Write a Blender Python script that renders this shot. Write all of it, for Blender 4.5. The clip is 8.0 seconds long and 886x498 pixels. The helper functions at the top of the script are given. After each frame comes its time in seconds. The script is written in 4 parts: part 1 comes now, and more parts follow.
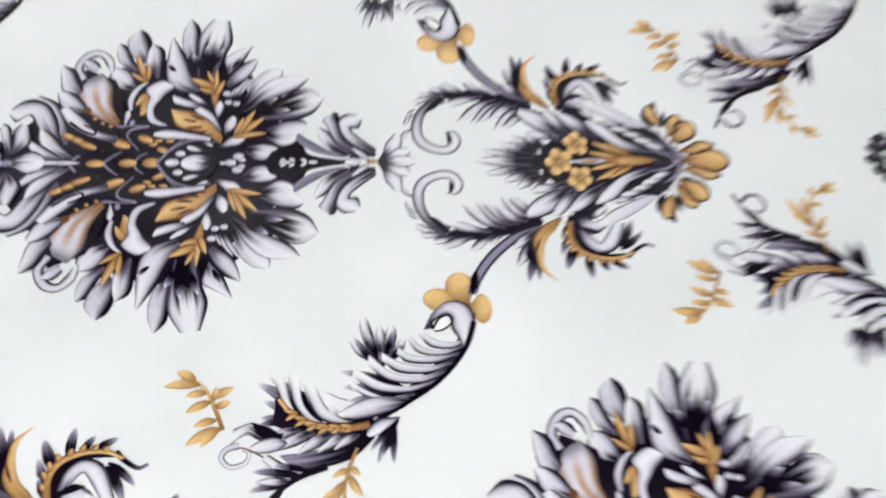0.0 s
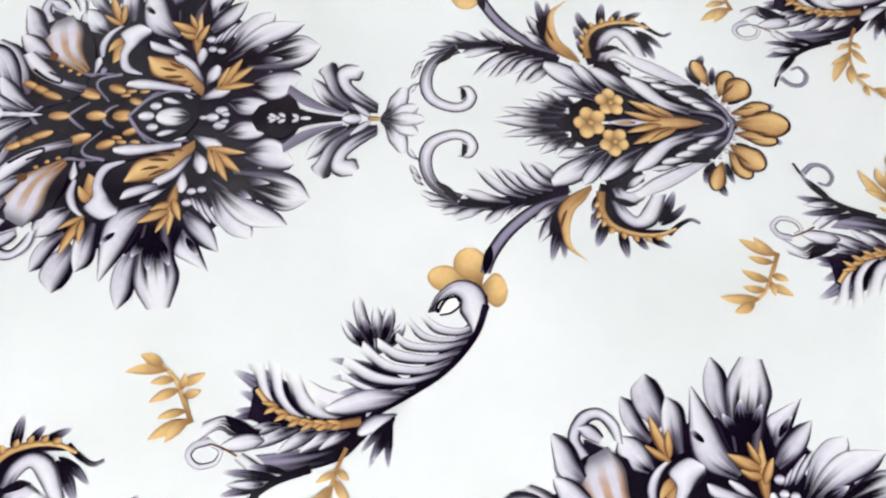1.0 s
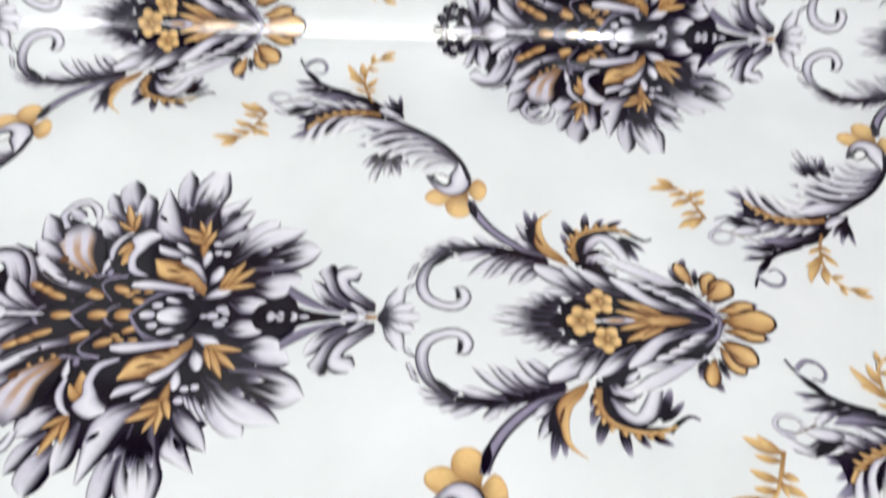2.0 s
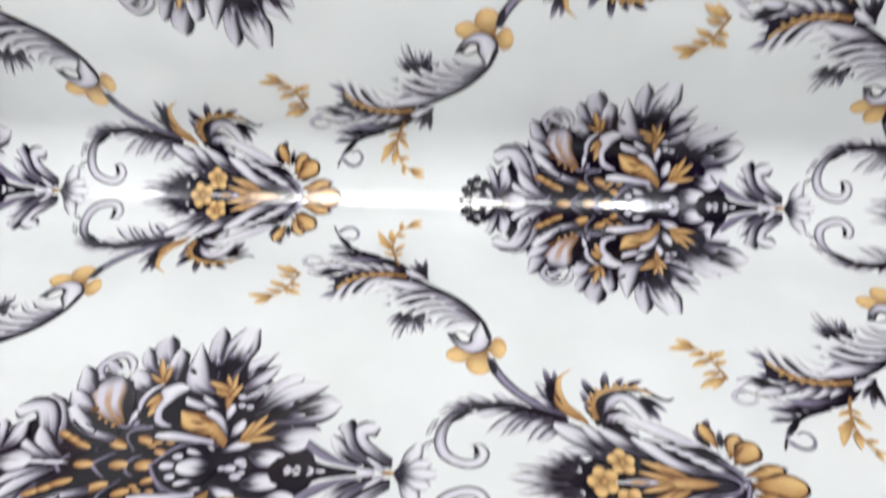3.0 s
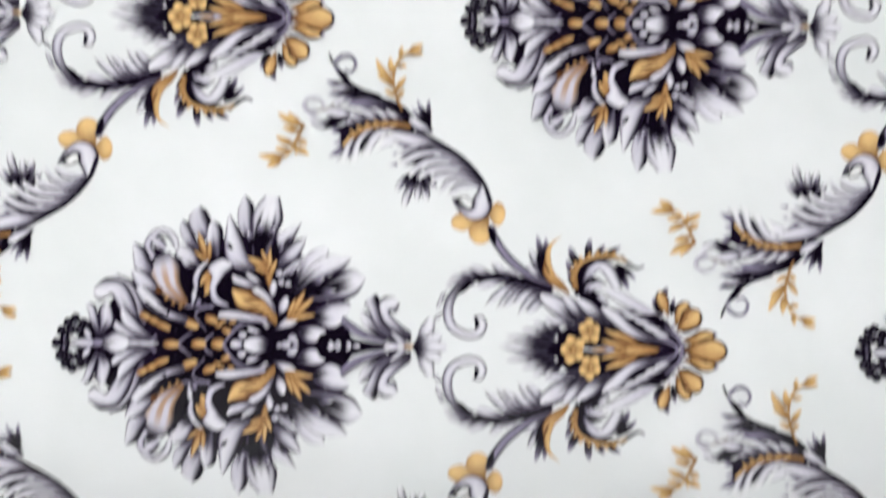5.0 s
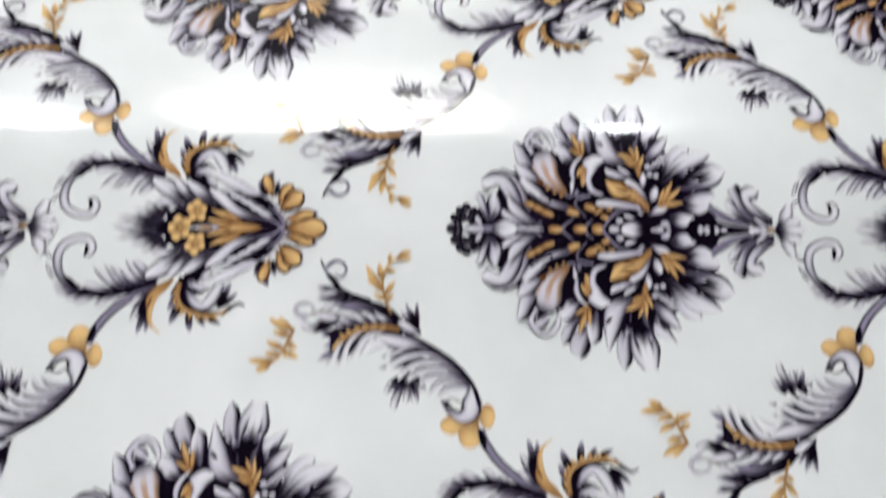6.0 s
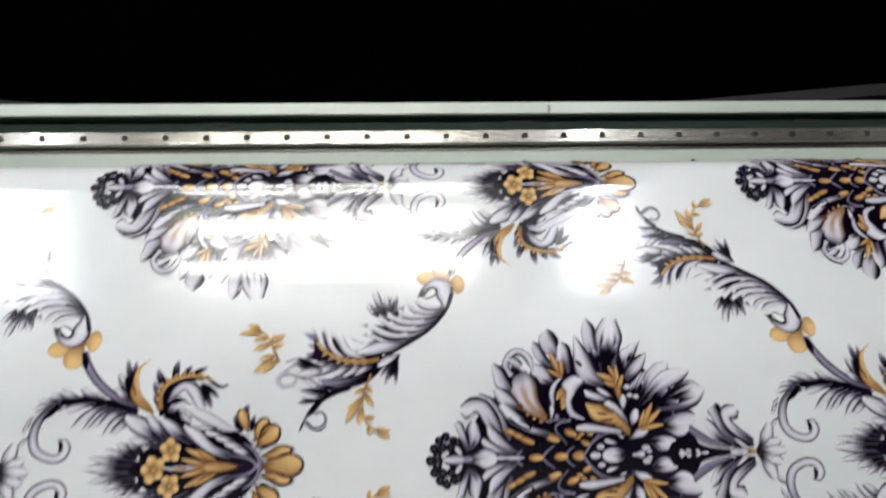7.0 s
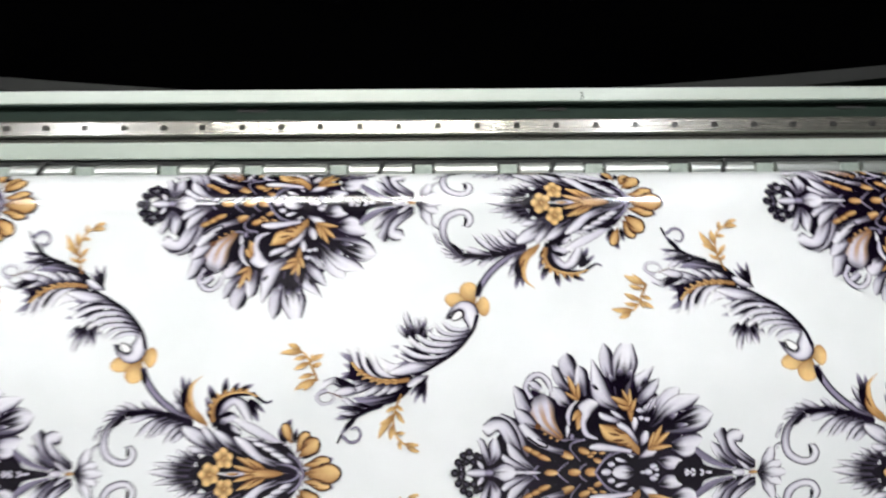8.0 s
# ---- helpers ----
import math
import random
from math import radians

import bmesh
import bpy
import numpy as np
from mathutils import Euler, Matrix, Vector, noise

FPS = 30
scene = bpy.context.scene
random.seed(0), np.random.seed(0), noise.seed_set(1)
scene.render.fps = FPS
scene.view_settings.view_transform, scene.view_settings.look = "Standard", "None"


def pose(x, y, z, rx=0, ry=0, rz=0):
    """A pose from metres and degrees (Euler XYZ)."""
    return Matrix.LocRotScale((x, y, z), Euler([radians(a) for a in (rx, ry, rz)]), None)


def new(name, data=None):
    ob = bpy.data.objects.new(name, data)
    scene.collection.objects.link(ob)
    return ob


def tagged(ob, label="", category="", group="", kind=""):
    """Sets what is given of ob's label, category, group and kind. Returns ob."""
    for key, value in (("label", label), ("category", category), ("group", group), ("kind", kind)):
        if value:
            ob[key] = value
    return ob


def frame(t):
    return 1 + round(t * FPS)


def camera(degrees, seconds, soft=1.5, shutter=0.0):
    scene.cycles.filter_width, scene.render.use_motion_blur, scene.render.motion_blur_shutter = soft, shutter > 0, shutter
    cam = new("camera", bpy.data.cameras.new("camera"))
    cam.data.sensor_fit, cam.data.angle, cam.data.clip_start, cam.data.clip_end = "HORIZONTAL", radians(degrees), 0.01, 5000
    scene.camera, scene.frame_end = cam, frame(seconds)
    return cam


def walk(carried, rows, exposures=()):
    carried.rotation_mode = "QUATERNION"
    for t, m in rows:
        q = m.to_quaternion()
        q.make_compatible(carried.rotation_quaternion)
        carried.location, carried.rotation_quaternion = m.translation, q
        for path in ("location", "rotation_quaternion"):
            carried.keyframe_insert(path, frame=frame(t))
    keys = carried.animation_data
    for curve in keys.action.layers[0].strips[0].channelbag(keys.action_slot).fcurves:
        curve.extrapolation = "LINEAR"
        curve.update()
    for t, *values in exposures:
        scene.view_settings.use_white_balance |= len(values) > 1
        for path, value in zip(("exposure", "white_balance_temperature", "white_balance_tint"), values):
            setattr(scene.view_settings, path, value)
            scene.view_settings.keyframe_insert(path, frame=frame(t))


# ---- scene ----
# ---------------------------------------------------------------- camera
PERIOD = 0.79      # one repeat of the print across the sheet
ROW = 0.3270       # distance between the rows of the print
cam = camera(65.89, 8.0, soft=2.2, shutter=0.8)


def stand(x, y, z, yaw, pitch, roll):
    return pose(x, y, z) @ pose(0, 0, 0, 0, 0, yaw) @ pose(0, 0, 0, 90 + pitch) @ pose(0, 0, 0, 0, 0, -roll)


PATH = [
    (0, -0.0111, -0.6455, 0.5523, -10.92, -71.61, -9.63),
    (0.2, -0.0011, -0.6393, 0.5020, -4.23, -71.80, -2.94),
    (0.5, -0.0056, -0.6285, 0.4729, -2.54, -73.54, -2.89),
    (1, 0.0031, -0.6316, 0.4765, -5.18, -73.06, -5.36),
    (1.5, 0.0097, -0.6359, 0.4730, -3.23, -65.75, -4.16),
    (2, -0.0027, -0.6442, 0.4754, -4.05, -55.29, -4.18),
    (2.2, -0.0029, -0.6490, 0.4753, -2.33, -52.56, -2.60),
    (3.3, 0.0151, -0.6785, 0.4813, 1.97, -35.99, -0.41),
    (3.5, 0.0145, -0.6863, 0.4710, 1.99, -32.63, 0.00),
    (4, 0.0180, -0.6987, 0.4676, 1.76, -22.95, -0.18),
    (4.5, 0.0087, -0.7252, 0.4289, 0.95, -11.10, -0.05),
    (5, -0.0111, -0.7355, 0.4485, -0.70, -0.42, -0.83),
    (5.2, -0.0106, -0.7388, 0.4553, -0.80, 2.57, -0.95),
    (6.3, -0.0110, -0.7623, 0.5433, -1.63, 14.66, 0.35),
    (6.5, -0.0098, -0.7793, 0.5963, -0.80, 14.91, 0.38),
    (7, -0.0010, -0.7937, 0.7069, -2.77, 14.56, 1.54),
    (7.5, -0.0012, -0.8040, 0.7680, -3.15, 10.70, 2.21),
    (8, 0.0078, -0.8561, 0.8632, 0.31, 4.89, 0.26),
]
walk(cam, [(t, stand(*p)) for t, *p in PATH], exposures=[
    (0.0, -0.66), (0.4, -0.56), (2.0, -0.56), (3.5, -0.52), (4.5, -0.50), (5.0, -0.40), (5.4, -0.42), (6.3, -0.84), (7.0, -0.94), (7.5, -0.88), (8.0, -0.48)])

# lean of the sheet in degrees, by rows counted from the printing line down
LEAN = [(-0.6, 2.0), (-0.25, 5.0), (-0.12, 41.0), (0, 82.6), (0.25, 76.2), (0.62, 77.2), (0.69, 86.8), (1, 93.4), (1.5, 86.1), (2, 83.2), (2.5, 101.5), (2.75, 102.9), (2.9, 51.1), (3, 48.1), (3.1, 12.7), (3.25, -3.6), (3.5, 4.7), (4, -7.1), (4.5, -1.2), (5, 8.2), (5.2, 2.0), (5.4, 0.0), (8, 0.0)]

# ---------------------------------------------------------------- world and lamps
world = bpy.data.worlds.new("dark_hall")
scene.world = world
world.use_nodes = True
world.node_tree.nodes["Background"].inputs[0].default_value = (0.02, 0.022, 0.024, 1)
world.node_tree.nodes["Background"].inputs[1].default_value = 0.3


CEIL = 2.75
# x, y, width, depth, glow
LAMPS = [(-0.43, -2.10, 1.45, 0.06, 240.0), (-0.43, -1.68, 1.45, 0.06, 190.0)]
DOWNLIGHTS = [(-1.95, -2.05, 0.065, 1300.0), (0.98, -2.05, 0.065, 1300.0)]


# ---------------------------------------------------------------- materials
def nodes_of(mat):
    mat.use_nodes = True
    nt = mat.node_tree
    return nt, nt.nodes["Principled BSDF"]


def link(nt, a, b):
    nt.links.new(a, b)


def grainy(name, c1, c2, rough=0.5, metal=0.0, scale=8.0, stretch=(1, 1, 1), bump=0.1, fine=120.0, rough2=None, coat=0.0):
    """A surface whose colour and gloss vary at two scales."""
    mat = bpy.data.materials.new(name)
    nt, b = nodes_of(mat)
    co = nt.nodes.new("ShaderNodeTexCoord")
    mp = nt.nodes.new("ShaderNodeMapping")
    mp.inputs["Scale"].default_value = stretch
    link(nt, co.outputs["Object"], mp.inputs[0])
    n1 = nt.nodes.new("ShaderNodeTexNoise")
    n1.inputs["Scale"].default_value, n1.inputs["Detail"].default_value = scale, 6
    n2 = nt.nodes.new("ShaderNodeTexNoise")
    n2.inputs["Scale"].default_value, n2.inputs["Detail"].default_value = fine, 3
    link(nt, mp.outputs[0], n1.inputs[0])
    link(nt, mp.outputs[0], n2.inputs[0])
    add = nt.nodes.new("ShaderNodeMath")
    add.operation = "MULTIPLY_ADD"
    link(nt, n2.outputs[0], add.inputs[0])
    add.inputs[1].default_value = 0.4
    link(nt, n1.outputs[0], add.inputs[2])
    ramp = nt.nodes.new("ShaderNodeValToRGB")
    ramp.color_ramp.elements[0].position, ramp.color_ramp.elements[0].color = 0.45, (*c1, 1)
    ramp.color_ramp.elements[1].position, ramp.color_ramp.elements[1].color = 0.95, (*c2, 1)
    link(nt, add.outputs[0], ramp.inputs[0])
    link(nt, ramp.outputs[0], b.inputs["Base Color"])
    mr = nt.nodes.new("ShaderNodeMapRange")
    mr.inputs[1].default_value, mr.inputs[2].default_value = 0.4, 1.0
    mr.inputs[3].default_value, mr.inputs[4].default_value = rough, rough2 if rough2 is not None else min(1, rough + 0.15)
    link(nt, add.outputs[0], mr.inputs[0])
    link(nt, mr.outputs[0], b.inputs["Roughness"])
    b.inputs["Metallic"].default_value = metal
    b.inputs["Coat Weight"].default_value = coat
    if bump:
        bp = nt.nodes.new("ShaderNodeBump")
        bp.inputs["Strength"].default_value, bp.inputs["Distance"].default_value = bump, 0.002
        link(nt, add.outputs[0], bp.inputs["Height"])
        link(nt, bp.outputs[0], b.inputs["Normal"])
    return mat


def film(name, printed):
    """Glossy plastic film; printed: its colour comes from the ink laid on it."""
    mat = bpy.data.materials.new(name)
    nt, b = nodes_of(mat)
    co = nt.nodes.new("ShaderNodeTexCoord")
    n1 = nt.nodes.new("ShaderNodeTexNoise")
    n1.inputs["Scale"].default_value, n1.inputs["Detail"].default_value = 7.0, 5
    n2 = nt.nodes.new("ShaderNodeTexNoise")
    n2.inputs["Scale"].default_value, n2.inputs["Detail"].default_value = 220.0, 3
    link(nt, co.outputs["Object"], n1.inputs[0])
    link(nt, co.outputs["Object"], n2.inputs[0])
    if printed:
        at = nt.nodes.new("ShaderNodeAttribute")
        at.attribute_name = "ink"
        mix = nt.nodes.new("ShaderNodeMix")
        mix.data_type, mix.blend_type = "RGBA", "OVERLAY"
        mix.inputs[0].default_value = 0.18
        link(nt, at.outputs["Color"], mix.inputs[6])
        link(nt, n2.outputs[0], mix.inputs[7])
        link(nt, mix.outputs[2], b.inputs["Base Color"])
    else:
        ramp = nt.nodes.new("ShaderNodeValToRGB")
        ramp.color_ramp.elements[0].position, ramp.color_ramp.elements[0].color = 0.3, (0.69, 0.715, 0.715, 1)
        ramp.color_ramp.elements[1].position, ramp.color_ramp.elements[1].color = 0.7, (0.785, 0.80, 0.81, 1)
        link(nt, n1.outputs[0], ramp.inputs[0])
        link(nt, ramp.outputs[0], b.inputs["Base Color"])
    mr = nt.nodes.new("ShaderNodeMapRange")
    mr.inputs[1].default_value, mr.inputs[2].default_value = 0.3, 0.7
    mr.inputs[3].default_value, mr.inputs[4].default_value = FILM_ROUGH, FILM_ROUGH + 0.02
    link(nt, n1.outputs[0], mr.inputs[0])
    link(nt, mr.outputs[0], b.inputs["Roughness"])
    b.inputs["Specular IOR Level"].default_value = 0.34 if printed else 0.50
    b.inputs["Coat Weight"].default_value, b.inputs["Coat Roughness"].default_value = 0.28, 0.06
    # slow waves along the film and faint cockling
    mp = nt.nodes.new("ShaderNodeMapping")
    mp.inputs["Scale"].default_value = (1.2, 6.0, 6.0)
    link(nt, co.outputs["Object"], mp.inputs[0])
    n3 = nt.nodes.new("ShaderNodeTexNoise")
    n3.inputs["Scale"].default_value, n3.inputs["Detail"].default_value = 3.0, 2
    link(nt, mp.outputs[0], n3.inputs[0])
    bp = nt.nodes.new("ShaderNodeBump")
    bp.inputs["Strength"].default_value, bp.inputs["Distance"].default_value = 1.0, 0.0016
    link(nt, n3.outputs[0], bp.inputs["Height"])
    link(nt, bp.outputs[0], b.inputs["Normal"])
    return mat


FILM_ROUGH = 0.145
M_FILM = film("white_film", False)
M_INK = film("printed_film", True)
M_BACK = grainy("film_back", (0.7, 0.7, 0.69), (0.78, 0.78, 0.77), 0.5)
M_ALU = grainy("brushed_aluminium", (0.50, 0.53, 0.50), (0.62, 0.65, 0.61), 0.32, 0.9, 3, (0.6, 20, 20), 0.05)
M_PAINT = grainy("pale_green_paint", (0.44, 0.50, 0.44), (0.52, 0.57, 0.51), 0.28, 0.0, 5, (0.6, 4, 4), 0.03)
M_STEEL = grainy("ground_steel", (0.17, 0.163, 0.14), (0.24, 0.23, 0.20), 0.20, 0.72, 4, (0.4, 30, 30), 0.015, rough2=0.3, coat=0.8)
M_STEEL.node_tree.nodes["Principled BSDF"].inputs["Coat Roughness"].default_value = 0.10
M_BRACKET = grainy("grey_green_casting", (0.26, 0.31, 0.27), (0.38, 0.43, 0.38), 0.4, 0.2, 60, (1, 1, 1), 0.1)
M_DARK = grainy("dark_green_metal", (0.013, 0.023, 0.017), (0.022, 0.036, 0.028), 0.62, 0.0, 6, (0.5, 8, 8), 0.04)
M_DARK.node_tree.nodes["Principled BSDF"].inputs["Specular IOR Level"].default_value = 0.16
# near-zero colour without gloss: darkness of the unlit space put into a material
M_BLACK = grainy("unlit_black", (0.0003, 0.0003, 0.0004), (0.0006, 0.0006, 0.0007), 0.9, 0.0, 4, bump=0.02)
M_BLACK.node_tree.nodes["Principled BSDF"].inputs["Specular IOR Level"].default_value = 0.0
M_GREY = grainy("grey_plastic", (0.10, 0.105, 0.10), (0.15, 0.155, 0.15), 0.45, 0.0, 12)
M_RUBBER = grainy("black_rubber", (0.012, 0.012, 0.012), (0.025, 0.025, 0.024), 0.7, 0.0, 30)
M_WHITE = grainy("white_plastic", (0.72, 0.73, 0.71), (0.80, 0.80, 0.78), 0.35, 0.0, 10, bump=0.03)
M_BELT = grainy("dark_grey_belt", (0.006, 0.0065, 0.006), (0.011, 0.011, 0.0105), 0.7, 0.0, 20)
M_RED = grainy("red_brown_plastic", (0.20, 0.05, 0.03), (0.28, 0.08, 0.05), 0.45, 0.0, 12)
M_YELLOW = grainy("yellow_cable", (0.75, 0.50, 0.02), (0.85, 0.60, 0.04), 0.4)
M_WALL = grainy("grey_plaster", (0.035, 0.036, 0.038), (0.05, 0.05, 0.053), 0.85, 0.0, 3)
M_CEIL = grainy("ceiling_paint", (0.012, 0.0125, 0.013), (0.02, 0.02, 0.021), 0.9, 0.0, 2)
M_FLOOR = grainy("grey_floor_tile", (0.22, 0.22, 0.21), (0.32, 0.31, 0.30), 0.4, 0.0, 5)


def glow(name, colour, strength):
    mat = bpy.data.materials.new(name)
    nt, b = nodes_of(mat)
    b.inputs["Base Color"].default_value = (0.8, 0.8, 0.8, 1)
    b.inputs["Emission Color"].default_value = (*colour, 1)
    b.inputs["Emission Strength"].default_value = strength
    return mat




# ---------------------------------------------------------------- mesh helpers
def part(name, bm, mat, parent=None, label="", smooth=False):
    me = bpy.data.meshes.new(name)
    bm.to_mesh(me)
    bm.free()
    if smooth:
        me.shade_smooth()
    me.materials.append(mat)
    ob = new(name, me)
    if parent:
        ob.parent = parent
    if label:
        tagged(ob, label)
    return ob


def box(bm, x0, x1, y0, y1, z0, z1, bevel=0.0):
    r = bmesh.ops.create_cube(bm, size=1.0, matrix=Matrix.Translation(((x0 + x1) / 2, (y0 + y1) / 2, (z0 + z1) / 2)) @ Matrix.Diagonal((x1 - x0, y1 - y0, z1 - z0, 1)))
    if bevel:
        es = list({e for v in r["verts"] for e in v.link_edges})
        bmesh.ops.bevel(bm, geom=es, offset=bevel, segments=2, profile=0.6, affect="EDGES")
    return bm


def boxed(*a, **k):
    return box(bmesh.new(), *a, **k)


def rod(bm, a, b, r, seg=16, r2=None):
    a, b = Vector(a), Vector(b)
    m = Matrix.Translation((a + b) / 2) @ (b - a).to_track_quat("Z", "Y").to_matrix().to_4x4()
    bmesh.ops.create_cone(bm, cap_ends=True, segments=seg, radius1=r, radius2=r if r2 is None else r2, depth=(b - a).length, matrix=m)
    return bm


def prism(bm, profile, x0, x1):
    """A profile of (y, z) drawn out along x."""
    v0 = [bm.verts.new((x0, y, z)) for y, z in profile]
    v1 = [bm.verts.new((x1, y, z)) for y, z in profile]
    n = len(profile)
    for i in range(n):
        bm.faces.new((v0[i], v0[(i + 1) % n], v1[(i + 1) % n], v1[i]))
    bm.faces.new(v0[::-1])
    bm.faces.new(v1)
    bmesh.ops.recalc_face_normals(bm, faces=bm.faces[:])
    return bm


def empty(name, label, category, group="", kind=""):
    return tagged(new(name), label, category, group, kind)


# ---------------------------------------------------------------- the room
tagged(part("floor", boxed(-4.5, 4.5, -6.0, 2.5, -0.12, 0.0), M_FLOOR), "plain grey workshop floor under the printer", "floor", kind="structure")
tagged(part("ceiling", boxed(-4.7, 4.7, -6.2, 2.7, CEIL, CEIL + 0.15), M_CEIL), "dark grey painted workshop ceiling", "ceiling", kind="structure")
tagged(part("wall_north", boxed(-4.7, 4.7, 2.5, 2.7, 0, CEIL), M_WALL), "dark grey plastered wall behind the printer", "wall", kind="structure")
tagged(part("wall_south", boxed(-4.7, 4.7, -6.2, -6.0, 0, CEIL), M_WALL), "dark grey plastered wall facing the printer", "wall", kind="structure")
tagged(part("wall_west", boxed(-4.7, -4.5, -6.0, 2.5, 0, CEIL), M_WALL), "dark grey plastered side wall of the workshop", "wall", kind="structure")
tagged(part("wall_east", boxed(4.5, 4.7, -6.0, 2.5, 0, CEIL), M_WALL), "dark grey plastered side wall of the workshop", "wall", kind="structure")


def ceiling_lamp(x, y, sx, sy, watts):
    top = empty("ceiling_lamp", "long white ceiling lamp with a lit diffuser", "ceiling lamp", "workshop ceiling lamps")
    top.location = (x, y, CEIL)
    part("housing", boxed(-sx / 2 - 0.03, sx / 2 + 0.03, -sy / 2 - 0.03, sy / 2 + 0.03, -0.07, 0.0, bevel=0.01), M_WHITE, top)
    part("diffuser", boxed(-sx / 2, sx / 2, -sy / 2, sy / 2, -0.082, -0.07), glow("lamp_diffuser", (1.0, 0.993, 0.95), watts), top, "glowing white diffuser")
    return top


def downlight(x, y, r, watts):
    top = empty("downlight", "round white ceiling downlight, switched on", "ceiling lamp", "workshop downlights")
    top.location = (x, y, CEIL)
    part("housing", rod(bmesh.new(), (0, 0, 0), (0, 0, -0.05), r + 0.02, 32), M_WHITE, top)
    part("diffuser", rod(bmesh.new(), (0, 0, -0.05), (0, 0, -0.058), r, 32), glow("downlight_diffuser", (0.98, 1.0, 1.065), watts), top, "glowing white diffuser")


for x, y, sx, sy, g in LAMPS:
    ceiling_lamp(x, y, sx, sy, g)
for x, y, r, g in DOWNLIGHTS:
    downlight(x, y, r, g)

# ---------------------------------------------------------------- the sheet and its print
DS = 0.002
S0, S1 = -0.95 * ROW, 6.0 * ROW
s_grid = np.arange(S0, S1 + DS, DS)
lean = np.radians(np.interp(s_grid / ROW, [k for k, a in LEAN], [a for k, a in LEAN]))
ker = np.exp(-0.5 * (np.arange(-12, 13) / 5.0) ** 2)
lean = np.convolve(np.pad(lean, 12, mode="edge"), ker / ker.sum(), mode="valid")
prof_y = np.concatenate([[0], np.cumsum(-np.cos((lean[1:] + lean[:-1]) / 2) * DS)])
prof_z = np.concatenate([[0], np.cumsum(-np.sin((lean[1:] + lean[:-1]) / 2) * DS)])
prof_y -= np.interp(0, s_grid, prof_y)
prof_z += 0.993 - np.interp(0, s_grid, prof_z)
SHEET = 1.02  # half width


def on_sheet(u, s, lift):
    """Points of the sheet, u across and s down it, lifted off its face."""
    th = np.interp(s, s_grid, lean)
    return np.stack([u, np.interp(s, s_grid, prof_y) - np.sin(th) * lift, np.interp(s, s_grid, prof_z) + np.cos(th) * lift], -1)


def grid_mesh(name, pts, mat, colours=None):
    """pts: patches of (n, m, 3) points, joined into one mesh."""
    verts, faces, cols, base = [], [], [], 0
    for k, p in enumerate(pts):
        n, m = p.shape[:2]
        verts.append(p.reshape(-1, 3))
        i = np.arange(n * m).reshape(n, m) + base
        faces.append(np.stack([i[:-1, :-1], i[:-1, 1:], i[1:, 1:], i[1:, :-1]], -1).reshape(-1, 4))
        if colours:
            cols.append(colours[k].reshape(-1, 3))
        base += n * m
    verts, faces = np.concatenate(verts), np.concatenate(faces)
    me = bpy.data.meshes.new(name)
    me.vertices.add(len(verts))
    me.vertices.foreach_set("co", verts.astype(np.float32).ravel())
    me.loops.add(faces.size)
    me.loops.foreach_set("vertex_index", faces.astype(np.int32).ravel())
    me.polygons.add(len(faces))
    me.polygons.foreach_set("loop_start", np.arange(0, faces.size, 4, dtype=np.int32))
    if colours:
        a = me.color_attributes.new("ink", "FLOAT_COLOR", "POINT")
        c = np.concatenate(cols)
        a.data.foreach_set("color", np.concatenate([c, np.ones((len(c), 1))], 1).astype(np.float32).ravel())
    me.update(calc_edges=True)
    me.validate()
    me.shade_smooth()
    me.materials.append(mat)
    return new(name, me)


sheet = empty("printed_sheet", "glossy white film with purple and gold damask print", "printed film")
sg = s_grid
uu, ss = np.meshgrid(np.linspace(-SHEET, SHEET, 16), sg, indexing="ij")
front = on_sheet(uu, ss, 0.0)
back = on_sheet(uu, ss, -0.0012)
face = grid_mesh("film_face", [front], M_FILM)
face.parent = sheet
under = grid_mesh("film_back", [back], M_BACK)
under.parent = sheet

# inks
DARK = np.array((0.0036, 0.0016, 0.0066))
BARE = np.array((0.78, 0.79, 0.785))
PLUM = np.array((0.022, 0.011, 0.036))
LILAC = np.array((0.26, 0.235, 0.33))
PALE = np.array((0.57, 0.55, 0.635))
WHITE = np.array((0.73, 0.725, 0.765))
GOLD = np.array((0.40, 0.215, 0.083))
GOLDD = np.array((0.11, 0.045, 0.018))
GOLDP = np.array((0.70, 0.47, 0.21))


def sm(a, b, x):
    x = np.clip((x - a) / (b - a), 0, 1)
    return x * x * (3 - 2 * x)


def mixc(a, b, f):
    return a + (b - a) * f[..., None]


ACROSS = np.array([-1, -0.86, -0.6, -0.3, 0, 0.3, 0.6, 0.86, 1.0])


def spline(points, n):
    p = np.array(points, float)
    p = np.vstack([2 * p[0] - p[1], p, 2 * p[-1] - p[-2]])
    t = np.linspace(0, len(p) - 3 - 1e-6, n)
    i = t.astype(int)
    f = (t - i)[:, None]
    a, b, c, d = p[i], p[i + 1], p[i + 2], p[i + 3]
    return 0.5 * (2 * b + (c - a) * f + (2 * a - 5 * b + 4 * c - d) * f ** 2 + (3 * b - a - 3 * c + d) * f ** 3)


